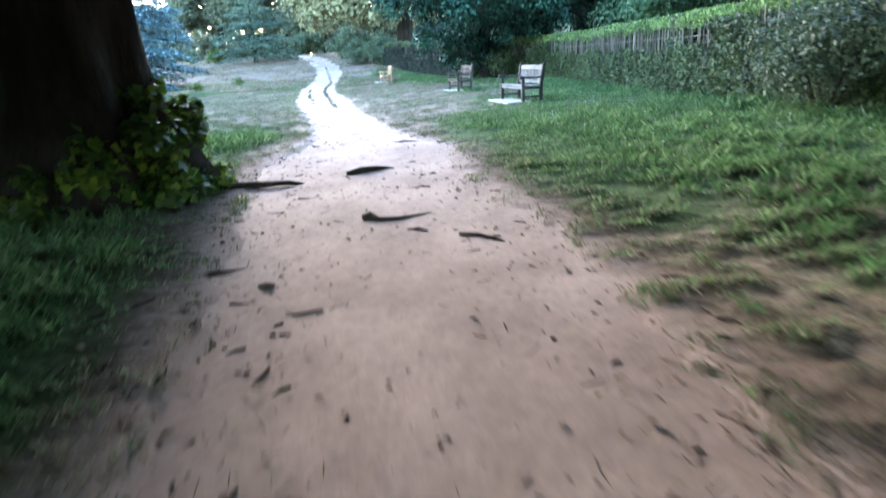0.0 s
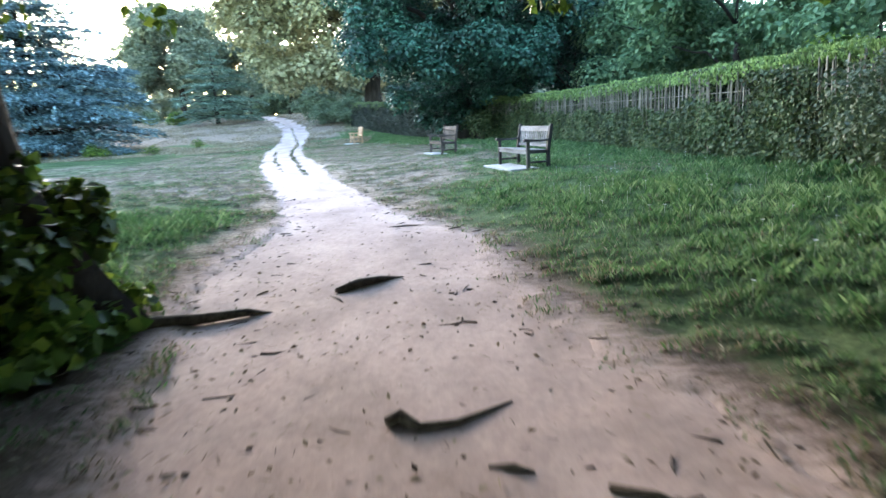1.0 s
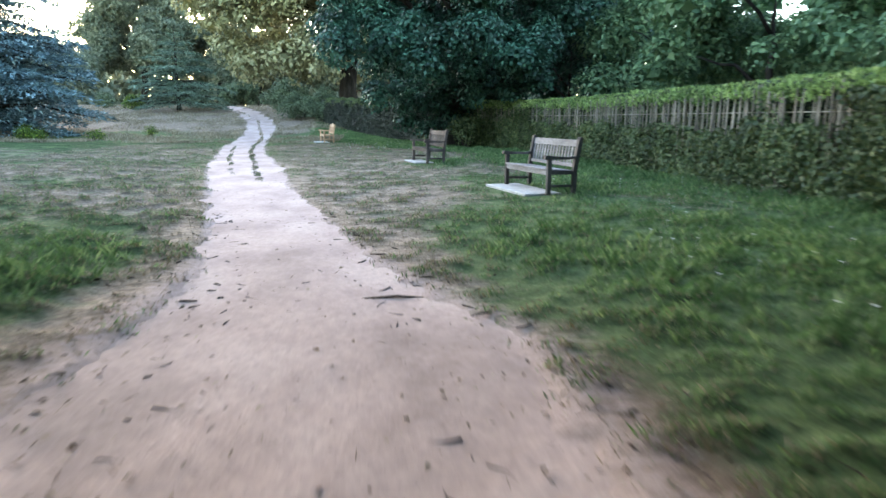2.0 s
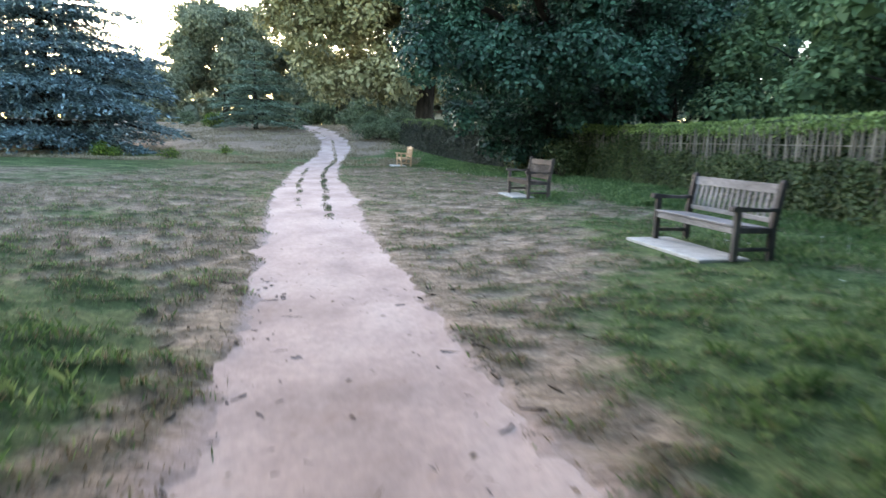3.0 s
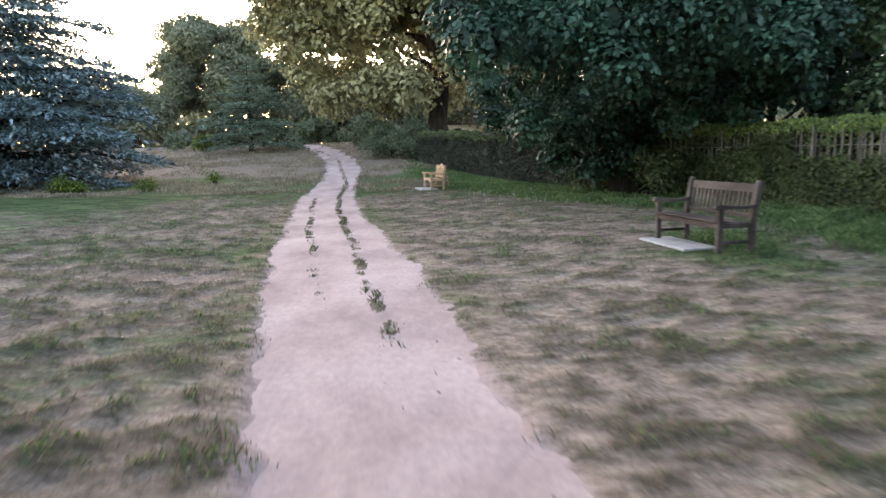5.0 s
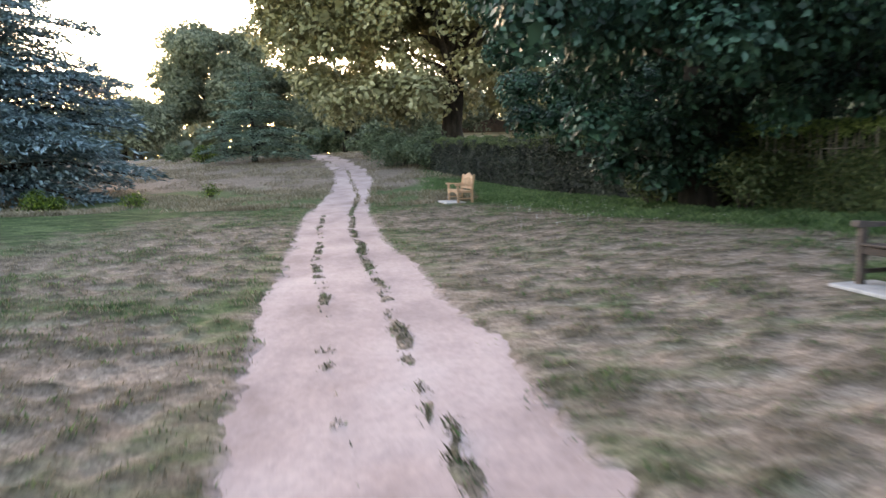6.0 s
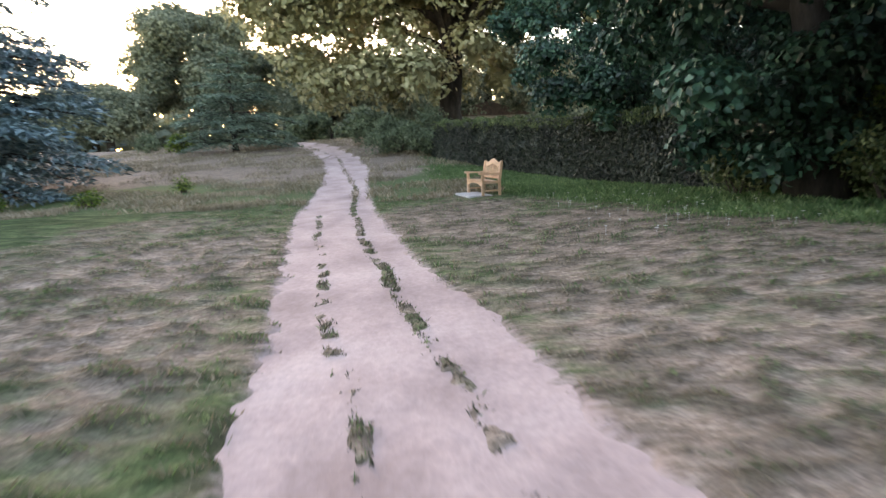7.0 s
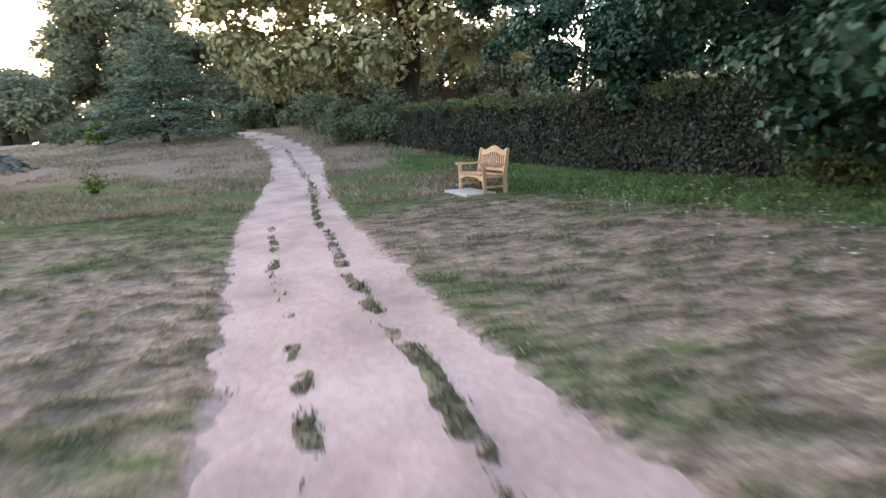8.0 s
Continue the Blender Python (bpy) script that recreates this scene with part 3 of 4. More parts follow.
# ---- the big lime tree beside the path ----
def lime_tree():
    rng = np.random.default_rng(11)
    x, y = -3.72, 7.55
    tree = thing("tree", "massive dark lime tree with leafy shoots round its base", "tree", x, y, 0.0)
    bm = bmesh.new()
    rows, sides = 22, 40
    rings = []
    for i in range(rows):
        z = -0.15 + 7.0 * (i / (rows - 1)) ** 1.5
        flare = 0.60 * math.exp(-max(z, 0) / 0.7)
        ring = []
        for s in range(sides):
            a = 2 * math.pi * s / sides
            r = 0.70 + flare * (0.75 + 0.45 * math.sin(5 * a + 0.6)) - 0.012 * z + 0.05 * math.sin(7 * a + z) + 0.03 * math.sin(13 * a - 2 * z)
            r += 0.06 * noise.noise((math.cos(a) * 2, math.sin(a) * 2, z * 1.2))
            ring.append(bm.verts.new((r * math.cos(a) - 0.03 * z, r * math.sin(a), z)))
        rings.append(ring)
    for p, q in zip(rings, rings[1:]):
        for s in range(sides):
            bm.faces.new((p[s], p[(s + 1) % sides], q[(s + 1) % sides], q[s]))
    part("trunk", bm, M_BARK, tree, "broad fluted dark trunk", True)
    # a surface root that crosses the edge of the path
    bm = bmesh.new()
    tube(bm, [(0.46, -0.05, -0.02), (0.86, 0.04, 0.0), (1.16, 0.10, 0.01), (1.46, 0.26, 0.015), (1.76, 0.30, 0.01), (2.06, 0.45, -0.005), (2.28, 0.50, -0.05)], [0.15, 0.09, 0.065, 0.055, 0.042, 0.03, 0.01], 8)
    part("root", bm, M_TWIG, tree, "bare surface root", True)
    for k, (ex, ey, ez) in enumerate([(5, 1, 8), (-4, 3, 9), (2, -5, 9), (3.5, 5, 7.2), (-2, -4, 10), (5.5, -2.5, 7.5)]):
        limb(tree, (-0.15, 0, 4.8 + 0.2 * k), (ex, ey, ez), 0.28, 0.05, 0.6, 300 + k, M_BARK)
    # crown overhead, out of view; low outer clumps added to shade the path
    lb = lobes_in(rng, (1.0, -4.2, 6.6), (10.4, 10.4, 3.3), 330, 1.5, 0.55)
    ea, er = rng.uniform(0, 2 * math.pi, 170), rng.uniform(6.5, 10.2, 170)
    ec = np.stack([1.0 + er * np.cos(ea), -4.2 + er * np.sin(ea), np.zeros(170)], -1)
    ec[:, 2] = rng.uniform(3.4, 4.8, 170) + 0.3 * np.maximum(ec[:, 1] - 1.4, 0)
    lb = (np.concatenate([lb[0], ec]), np.concatenate([lb[1], rng.uniform(0.7, 1.1, (170, 1)) * np.array([[1, 1, 0.6]])]))
    V, F = crown_arrays(rng, lb, 80000, 0.47, 0.85)
    part_mesh("crown", npmesh("crown", V, F, M_LIME), tree)
    # shoots round the base
    a = np.concatenate([rng.uniform(0, 2 * math.pi, 30), rng.normal(-0.2, 0.55, 40)])
    rr = rng.uniform(0.9, 1.4, 70)
    up = rng.uniform(0.05, 1.0, 70) ** 1.5
    rr = rr * (1.0 - 0.36 * up)
    c = np.stack([rr * np.cos(a), rr * np.sin(a), up * (0.95 + 0.35 * np.cos(a - 0.2))], -1)
    r = rng.uniform(0.10, 0.27, (70, 1)) * np.array([[1, 1, 1.0]])
    V, F = crown_arrays(rng, (c, r), 4200, 0.12, 0.9, 0.2)
    V[:, 2] = np.maximum(V[:, 2], 0.01)
    part_mesh("skirt", npmesh("skirt", V, F, M_LIME), tree, "mass of green leafy shoots")
    # low sprays that hang into view
    for k, (sx, sy, sz, n, rad) in enumerate([(-4.1, 9.8, 2.95, 1100, 0.8), (-2.3, 9.0, 2.55, 60, 0.3), (1.1, 9.0, 2.42, 46, 0.24), (3.6, 9.0, 2.5, 60, 0.28), (4.3, 8.4, 2.25, 50, 0.25), (-5.4, 9.6, 2.9, 500, 0.9)]):
        bm = bmesh.new()
        tip = (sx - x, sy - y, sz)
        tube(bm, bent((tip[0] * 0.6, tip[1] * 0.6, 6.0), tip, 0.5, 6, 77 + k), [0.03, 0.026, 0.02, 0.016, 0.012, 0.008, 0.004], 5)
        part("twig", bm, M_BARK, tree)
        cc = np.array(tip) + rng.normal(size=(6, 3)) * rad * 0.5
        V, F = crown_arrays(rng, (cc, np.full((6, 3), rad * 0.5)), n, 0.10, 0.85, 0.1, 0.7)
        part_mesh("spray", npmesh("spray", V, F, M_LIME), tree, "hanging spray of lime-green leaves")["kind"] = "stuff"


lime_tree()

# ---- the dark oak over the hedge ----
rng_oak = np.random.default_rng(5)
low_c = np.stack([rng_oak.uniform(-5.5, 3.0, 30), rng_oak.uniform(-6.0, -2.8, 30), rng_oak.uniform(2.5, 5.0, 30)], -1)
low_c[:, 2] += 1.2 * smooth01((-2.5 - low_c[:, 0]) / 2.5)
in_c = np.stack([rng_oak.uniform(-4.0, 4.5, 80), rng_oak.uniform(-3.5, 10.0, 80), rng_oak.uniform(2.1, 6.5, 80)], -1)
foot_c = np.stack([rng_oak.uniform(-2.6, 2.2, 24), rng_oak.uniform(-0.8, 2.5, 24), rng_oak.uniform(0.9, 2.6, 24)], -1)
low_c = np.concatenate([low_c, in_c, foot_c])
low_r = rng_oak.uniform(0.45, 1.05, (134, 1)) * np.array([[1, 1, 0.75]])
broadleaf("large dense dark green oak hanging over the hedge", 2.9, 36.9, 14.0, (7.6, 6.8), 2.6, 200000, 0.17, M_OAK, 3, 0.5, 165, 1.05, (low_c, low_r), 8, 0.7)

# ---- trees ahead ----
broadleaf("tall spreading tree with yellowish olive-green crown", -3.9, 74.0, 23.0, (14.0, 10.0), 5.5, 165000, 0.46, M_OLIVE, 8, 0.85, 330, 2.2,
          (np.array([[-9.0, -1, 4.5], [-11.5, 0, 6.0], [-6, -3, 5.0], [-3, -4, 5.6], [-8, 2, 6.5], [-13, 0, 8.5], [2, -4, 6.5], [-14.5, -1, 10.5], [-13.5, -2, 13], [-4, -3, 8], [-8, -3, 8.5], [-10, 2, 4.2], [-5, 3, 4.4], [0, 4, 4.6], [4, 0, 5.0], [7, -2, 5.5], [-2, -5, 4.4]]), np.array([[2.4, 2.4, 1.7]] * 17)), 9, 0.6)
cedar("small dark grey-green cedar standing alone in the meadow", -20.6, 72.5, 8.0, 6.0, 10, 8, 560, 0.24, M_CEDAR_GREEN, 21, 0.1)
cedar("large blue cedar with drooping plates of needles", -26.9, 50.0, 16.4, 8.8, 17, 10, 1150, 0.32, M_CEDAR, 22)
for (bx, by, bh, br, bn, bs) in [(-35.6, 106, 17.8, 8, 26000, 41), (-48.5, 104, 7.4, 6.5, 14000, 42), (-43.5, 98, 6.5, 4.5, 9000, 40), (-26.12, 112, 13.0, 8, 14000, 43), (-13.42, 118, 12.6, 9, 12000, 44), (-58.16, 118, 8.4, 7, 9000, 45), (1.46, 112, 12.6, 9, 9000, 46), (-5.88, 104, 8.4, 6, 9000, 47), (8.96, 100, 9.5, 6, 9000, 48), (-18.63, 106, 7.4, 6, 9000, 49)]:
    broadleaf("far broad-crowned green tree beyond the meadow", bx, by, bh, (br, br * 0.8), 2.0, bn * 2, 0.42, M_FAR_HAZED, bs, 0.5, 80, 2.0, None, 4, 0.65, "far trees")
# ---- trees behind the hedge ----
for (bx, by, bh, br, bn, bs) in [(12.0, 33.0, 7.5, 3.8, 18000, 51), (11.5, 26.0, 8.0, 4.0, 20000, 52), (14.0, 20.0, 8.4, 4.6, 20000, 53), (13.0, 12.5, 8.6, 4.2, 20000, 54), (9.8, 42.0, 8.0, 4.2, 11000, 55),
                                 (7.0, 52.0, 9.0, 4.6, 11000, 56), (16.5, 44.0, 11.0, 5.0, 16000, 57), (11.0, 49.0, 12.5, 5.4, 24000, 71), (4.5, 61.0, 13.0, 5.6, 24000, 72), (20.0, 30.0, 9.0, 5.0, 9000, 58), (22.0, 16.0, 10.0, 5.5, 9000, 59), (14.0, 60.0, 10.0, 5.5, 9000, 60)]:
    # beyond y 40 the darker oak leaves paint the shade into the colour
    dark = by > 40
    broadleaf("leafy tree behind the hedge, shade put into its dark leaf colour" if dark else "mid-green leafy tree behind the garden hedge", bx, by, bh, (br, br), 1.0, bn, 0.26 if dark else 0.2, M_OAK if dark else M_BACK, bs, 0.16, 60, 0.95, None, 4, 0.6, "trees behind the hedge")

# ---- unseen trees, added round the start to block skylight ----
for (bx, by, bh, br, bn, bs) in [(-9.0, -2.0, 12.0, 5.5, 14000, 81), (0.0, -9.0, 12.0, 6.0, 14000, 82), (8.5, -3.0, 11.0, 5.0, 12000, 83), (-13.0, 5.0, 11.0, 5.0, 12000, 84), (-7.5, -9.0, 12.0, 6.0, 14000, 85), (8.0, -11.0, 12.0, 6.0, 14000, 86), (12.5, 2.0, 9.0, 4.0, 12000, 87), (4.0, -7.5, 12.0, 5.0, 14000, 31), (-4.0, -6.5, 11.0, 4.6, 14000, 32), (-13.5, -3.5, 12.0, 5.0, 14000, 33), (12.5, -5.0, 11.0, 5.0, 14000, 34), (-14.5, 10.5, 8.0, 3.6, 12000, 35), (11.8, 7.0, 8.5, 3.6, 12000, 36)]:
    broadleaf("unseen leafy tree added round the start to shade the path", bx, by, bh, (br, br), 0.5, int(bn * 0.8), 0.6, M_OAK, bs, 0.3, 80, 1.6, None, 4, 0.7, "woodland trees")

# the sapling at y 4 is out of view, added to deepen the shade
for (bx, by, bh, br, bn, bs) in [(-8.2, 8.6, 5.0, 2.0, 9000, 88), (-9.0, 4.0, 5.5, 2.4, 9000, 89)]:
    broadleaf("leafy sapling beside the big lime tree", bx, by, bh, (br, br), 0.3, bn, 0.2, M_LIME, bs, 0.08, 40, 0.8, None, 3, 0.8, "saplings")

# ---- shrubs ----
for (sx, sy, sr, sn, sl, sm, ss) in [(-7.6, 64.0, (1.9, 2.2, 1.25), 6500, 0.16, M_BUSH, 61), (-5.6, 62.0, (1.7, 1.8, 1.4), 5500, 0.16, M_BUSH, 62), (-9.5, 72.0, (2.2, 2.0, 1.0), 4500, 0.2, M_BUSH, 63),
                                     (6.9, 11.6, (1.3, 1.6, 1.0), 8000, 0.09, M_BUSH, 64), (-17.6, 46.4, (0.6, 0.5, 0.3), 420, 0.11, M_LIME, 65), (-20.6, 45.0, (1.0, 0.8, 0.4), 1500, 0.12, M_LIME, 66),
                                     (-15.8, 50.5, (0.45, 0.45, 0.42), 320, 0.10, M_LIME, 67), (-25.5, 74.0, (1.0, 1.0, 0.8), 1200, 0.2, M_LIME, 68), (-29.0, 76.0, (1.2, 1.2, 0.8), 1200, 0.2, M_BUSH, 69), (-20.0, 97.0, (3.5, 2.5, 1.6), 3500, 0.4, M_BUSH, 73), (-27.0, 98.0, (3.5, 2.5, 1.8), 3500, 0.4, M_BUSH, 74), (-13.0, 92.0, (3.5, 2.5, 1.6), 3500, 0.4, M_BUSH, 75),
                                     (9.0, 16.5, (1.1, 1.1, 1.5), 2600, 0.14, M_LIME, 70), (1.9, 38.3, (0.9, 1.3, 0.7), 3000, 0.11, M_HEDGE, 71), (3.3, 35.5, (1.0, 1.0, 0.9), 3000, 0.11, M_HEDGE, 72)]:
    lab = {"shrub_leaves": "pale grey-green rounded shrub at the meadow edge", "hedge_leaves": "dark leafy shrub in front of the hedge", "lime_leaves": "low bright yellow-green leafy shrub"}[sm.name]
    bush("shrub", lab, sx, sy, sr, sn, sl, sm, ss)

# ---- hedge ----
HEDGE_Y = [1.15, 9.15, 13.15, 17.45, 23.15, 29.15, 33.4, 38.4, 41.4, 47.2, 52.7, 59.7, 66.7]
HEDGE_X = [9.1, 7.6, 7.0, 6.55, 6.25, 6.0, 5.2, 2.9, 1.9, 0.1, -2.3, -4.9, -6.8]
HEDGE_T = [2.35, 2.28, 2.22, 2.17, 2.17, 2.16, 2.2, 2.3, 2.35, 2.45, 2.7, 2.95, 3.2]


def hedge_x(y):
    return np.interp(y, HEDGE_Y, HEDGE_X)


def hedge_top(y):
    return np.interp(y, HEDGE_Y, HEDGE_T)


def build_hedge(label, ya, yb, side_mat, top_mat, rough, seed):
    rng = np.random.default_rng(seed)
    hedge = thing("hedge", label, "hedge", 0, 0, 0)
    ys = np.arange(ya, yb + 0.3, 0.5)
    span, share = yb - ya, (yb - ya) / (64.0 if ya < 30 else 100.0)
    rows = []
    # dark sheet behind the leaves in place of the hedge's shaded depth
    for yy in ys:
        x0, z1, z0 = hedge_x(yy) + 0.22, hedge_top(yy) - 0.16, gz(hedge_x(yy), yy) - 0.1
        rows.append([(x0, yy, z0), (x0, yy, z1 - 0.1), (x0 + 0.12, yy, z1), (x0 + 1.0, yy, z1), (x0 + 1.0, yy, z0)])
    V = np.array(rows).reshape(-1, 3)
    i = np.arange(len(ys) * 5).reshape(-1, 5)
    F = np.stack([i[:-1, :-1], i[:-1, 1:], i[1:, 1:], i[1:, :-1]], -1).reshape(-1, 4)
    part_mesh("core", npmesh("core", V, F, M_HEDGE_SHADE), hedge, "dark sheet for the shade inside the hedge")
    n = int(150000 * share)
    y = ya + span * rng.random(n)
    h = rng.random(n)
    bulge = (fbm(y * 0.9, h * 2.0, 7) - 0.5) * 0.5 + (fbm(y * 3, h * 6, 8) - 0.5) * 0.2
    x = hedge_x(y) + 0.10 + bulge * 0.9 * rough - 0.20 * rng.random(n)
    x = np.where((h > 0.58) & (y < 36.5), np.maximum(x, hedge_x(y) - 0.02 + 0.05 * rng.random(n)), x)
    base = base_z(x, y)
    z = base + 0.05 + h * (hedge_top(y) - base - 0.1)
    keep = rng.random(n) < 0.35 + 1.3 * fbm(y * 1.7, h * 3, 17) - 0.5 * (h > 0.52) * (h < 0.88) * (y < 36.5)
    P = np.stack([x, y, z], -1)[keep]
    m = len(P)
    N = unit(np.array([[-0.8, -0.2, 0.4]]) + rng.normal(size=(m, 3)) * 0.6)
    D = unit(np.cross(N, rng.normal(size=(m, 3))) + [0, 0, -0.2])
    L = 0.085 * rng.uniform(0.6, 1.4, m)
    V, F = leaf_arrays(P, D, N, L, L * 0.62)
    n2 = int(170000 * share)
    y, h = ya + span * rng.random(n2), rng.random(n2) ** 1.1 * 0.86
    cover = fbm(y * 0.8, h * 1.6, 27) + 0.5 * fbm(y * 3, h * 5, 28) - 0.25
    ok = cover + 0.35 * rng.random(n2) > 0.43 + 0.6 * smooth01((h - 0.46) / 0.18) * smooth01((0.78 - fbm(y * 0.45, h * 0.6, 29)) / 0.2) - 0.12 * smooth01((y - 20) / 6)
    y, h, cover = y[ok], h[ok], cover[ok]
    x = hedge_x(y) - 0.10 - 0.28 * np.clip(cover - 0.35, 0, 0.6) * rng.random(len(y)) - 0.06 * rng.random(len(y))
    base = base_z(x, y)
    P2 = np.stack([x, y, base + 0.03 + h * (hedge_top(y) - base)], -1)
    N2 = unit(np.array([[-0.8, -0.2, 0.5]]) + rng.normal(size=(len(y), 3)) * 0.6)
    D2 = unit(np.cross(N2, rng.normal(size=(len(y), 3))) + [0, 0, -0.3])
    L2 = 0.085 * rng.uniform(0.6, 1.5, len(y))
    V2, F2 = leaf_arrays(P2, D2, N2, L2, L2 * 0.65)
    V, F = np.concatenate([V, V2]), np.concatenate([F, F2 + len(V)])
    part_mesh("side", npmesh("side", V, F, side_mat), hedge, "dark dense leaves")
    n = int(95000 * share)
    y, u = ya + span * rng.random(n), rng.random(n)
    x = hedge_x(y) - 0.14 + 1.4 * u ** 1.3
    z = hedge_top(y) - 0.02 - 0.14 * (2 * u - 1) ** 4 + (fbm(x * 2, y * 1.3, 19) - 0.5) * 0.16 * rough ** 2 - 0.12 * rng.random(n)
    front = u < 0.2
    z = np.where(front, z - (0.06 + 0.24 * fbm(y * 1.1, y * 0.3, 31)) * rng.random(n) ** 1.2, z)
    N = unit(np.array([[0, 0, 0.4]]) + rng.normal(size=(n, 3)) * 0.6)
    D = unit(rng.normal(size=(n, 3)) * 0.5 + [0, 0, 0.9])
    L = 0.085 * rng.uniform(0.6, 1.4, n)
    V, F = leaf_arrays(np.stack([x, y, z], -1), D, N, L, L * 0.55)
    part_mesh("crest", npmesh("crest", V, F, top_mat), hedge, "fresh green clipped shoots, lightened like a lit top")


build_hedge("long clipped garden hedge, dark sides and fresh green top lightened as if lit", 2.0, 37.0, M_HEDGE, M_HEDGE_LIT_TOP, 1.0, 90)
build_hedge("rough dark hedge behind the new bench, leaves toned for the oak shade", 37.0, 66.0, M_HEDGE_OAK_SHADE, M_HEDGE, 1.8, 91)


# ---- benches ----
def box(bm, x0, x1, y0, y1, z0, z1, bevel=0.006):
    r = bmesh.ops.create_cube(bm, size=1.0, matrix=Matrix.Translation(((x0 + x1) / 2, (y0 + y1) / 2, (z0 + z1) / 2)) @ Matrix.Diagonal((x1 - x0, y1 - y0, z1 - z0, 1)))
    es = list({e for v in r["verts"] for e in v.link_edges})
    bmesh.ops.bevel(bm, geom=es, offset=bevel, segments=1, affect="EDGES")


def outline_plate(bm, pts, y0, y1):
    """A board cut to an outline in x and z, y0 to y1 thick."""
    a = [bm.verts.new((x, y0, z)) for x, z in pts]
    b = [bm.verts.new((x, y1, z)) for x, z in pts]
    n = len(pts)
    bm.faces.new(a)
    bm.faces.new(b[::-1])
    for i in range(n):
        bm.faces.new((a[i], b[i], b[(i + 1) % n], a[(i + 1) % n]))


def side_plate(bm, pts, x0, x1):
    a = [bm.verts.new((x0, y, z)) for y, z in pts]
    b = [bm.verts.new((x1, y, z)) for y, z in pts]
    n = len(pts)
    bm.faces.new(a[::-1])
    bm.faces.new(b)
    for i in range(n):
        bm.faces.new((a[(i + 1) % n], b[(i + 1) % n], b[i], a[i]))


def bench(label, x, y, z, turn, length, mat, frame_mat, arched=False, slats=15, high=0.98):
    """A park bench that faces its own -y: legs, arms, slatted seat and slatted back."""
    ob = thing("park_bench", label, "bench", x, y, z, turn, group="benches beside the path")
    hl = length / 2
    for s in (-1, 1):
        xa, xb = sorted((s * hl, s * (hl - 0.07)))
        bm = bmesh.new()
        box(bm, xa, xb, -0.30, -0.225, 0, 0.63)
        part("front_leg", bm, frame_mat, ob)
        bm = bmesh.new()
        side_plate(bm, [(0.20, 0.0), (0.275, 0.0), (0.275, 0.42), (0.36, high - 0.03), (0.345, high), (0.31, high), (0.285, high - 0.03), (0.20, 0.45)], xa, xb)
        bmesh.ops.recalc_face_normals(bm, faces=bm.faces)
        part("back_leg", bm, frame_mat, ob)
        bm = bmesh.new()
        side_plate(bm, [(-0.365, 0.615), (-0.34, 0.60), (-0.1, 0.605), (0.1, 0.60), (0.27, 0.615), (0.285, 0.66), (0.1, 0.64), (-0.1, 0.65), (-0.33, 0.672), (-0.36, 0.66)], xa - 0.012, xb + 0.012)
        bmesh.ops.recalc_face_normals(bm, faces=bm.faces)
        part("armrest", bm, frame_mat, ob)
        bm = bmesh.new()
        box(bm, s * (hl - 0.035) - 0.02, s * (hl - 0.035) + 0.02, -0.225, 0.20, 0.34, 0.41)
        part("side_rail", bm, frame_mat, ob)
        bm = bmesh.new()
        box(bm, s * (hl - 0.035) - 0.018, s * (hl - 0.035) + 0.018, -0.225, 0.20, 0.12, 0.165)
        part("stretcher", bm, frame_mat, ob)
    inner = hl - 0.07
    for k in range(6):
        bm = bmesh.new()
        y0 = -0.315 + k * 0.088
        box(bm, -inner, inner, y0, y0 + 0.074, 0.418 - 0.006 * k, 0.442 - 0.006 * k, 0.005)
        part("seat_slat", bm, mat, ob)
    bm = bmesh.new()
    if arched:
        n = 14
        top = [(-inner + 2 * inner * i / n, 0.40) for i in range(n + 1)]
        low = [(xx, 0.40 - 0.05 - 0.10 * (abs(xx) / inner) ** 2.5) for xx, _ in top[::-1]]
        outline_plate(bm, top + low, -0.29, -0.262)
        bmesh.ops.recalc_face_normals(bm, faces=bm.faces)
    else:
        box(bm, -inner, inner, -0.29, -0.255, 0.33, 0.412)
    part("front_apron", bm, mat, ob)
    lean = lambda zz: 0.225 + 0.085 * (zz - 0.42) / 0.53

    def crest(xx):
        if not arched:
            return high - 0.05
        u = abs(xx) / inner
        return high - 0.05 + 0.10 * (math.cos(min(u / 0.72, 1) * math.pi) + 1) / 2 + (0.02 if u > 0.8 else 0)
    n = 20
    bm = bmesh.new()
    xs = [-inner + 2 * inner * i / n for i in range(n + 1)]
    outline_plate(bm, [(xx, crest(xx)) for xx in xs] + [(xx, high - 0.05 - 0.115 + (crest(xx) - high + 0.05) * 0.7) for xx in xs[::-1]], -0.018, 0.018)
    bmesh.ops.recalc_face_normals(bm, faces=bm.faces)
    for v in bm.verts:
        v.co.y += lean(v.co.z) + 0.02
    part("top_rail", bm, mat, ob)
    bm = bmesh.new()
    box(bm, -inner, inner, lean(0.5), lean(0.5) + 0.036, 0.46, 0.52)
    part("lower_rail", bm, mat, ob)
    for k in range(slats):
        xx = -inner + 2 * inner * (k + 0.5) / slats
        bm = bmesh.new()
        zt = high - 0.05 - 0.11 + (crest(xx) - high + 0.05) * 0.7
        box(bm, xx - 0.026, xx + 0.026, -0.009, 0.009, 0.515, zt + 0.012, 0.003)
        for v in bm.verts:
            v.co.y += lean(v.co.z) + 0.018
        part("back_slat", bm, mat, ob)
    bm = bmesh.new()
    box(bm, -inner, inner, 0.205, 0.24, 0.33, 0.40)
    part("rear_rail", bm, frame_mat, ob)
    return ob


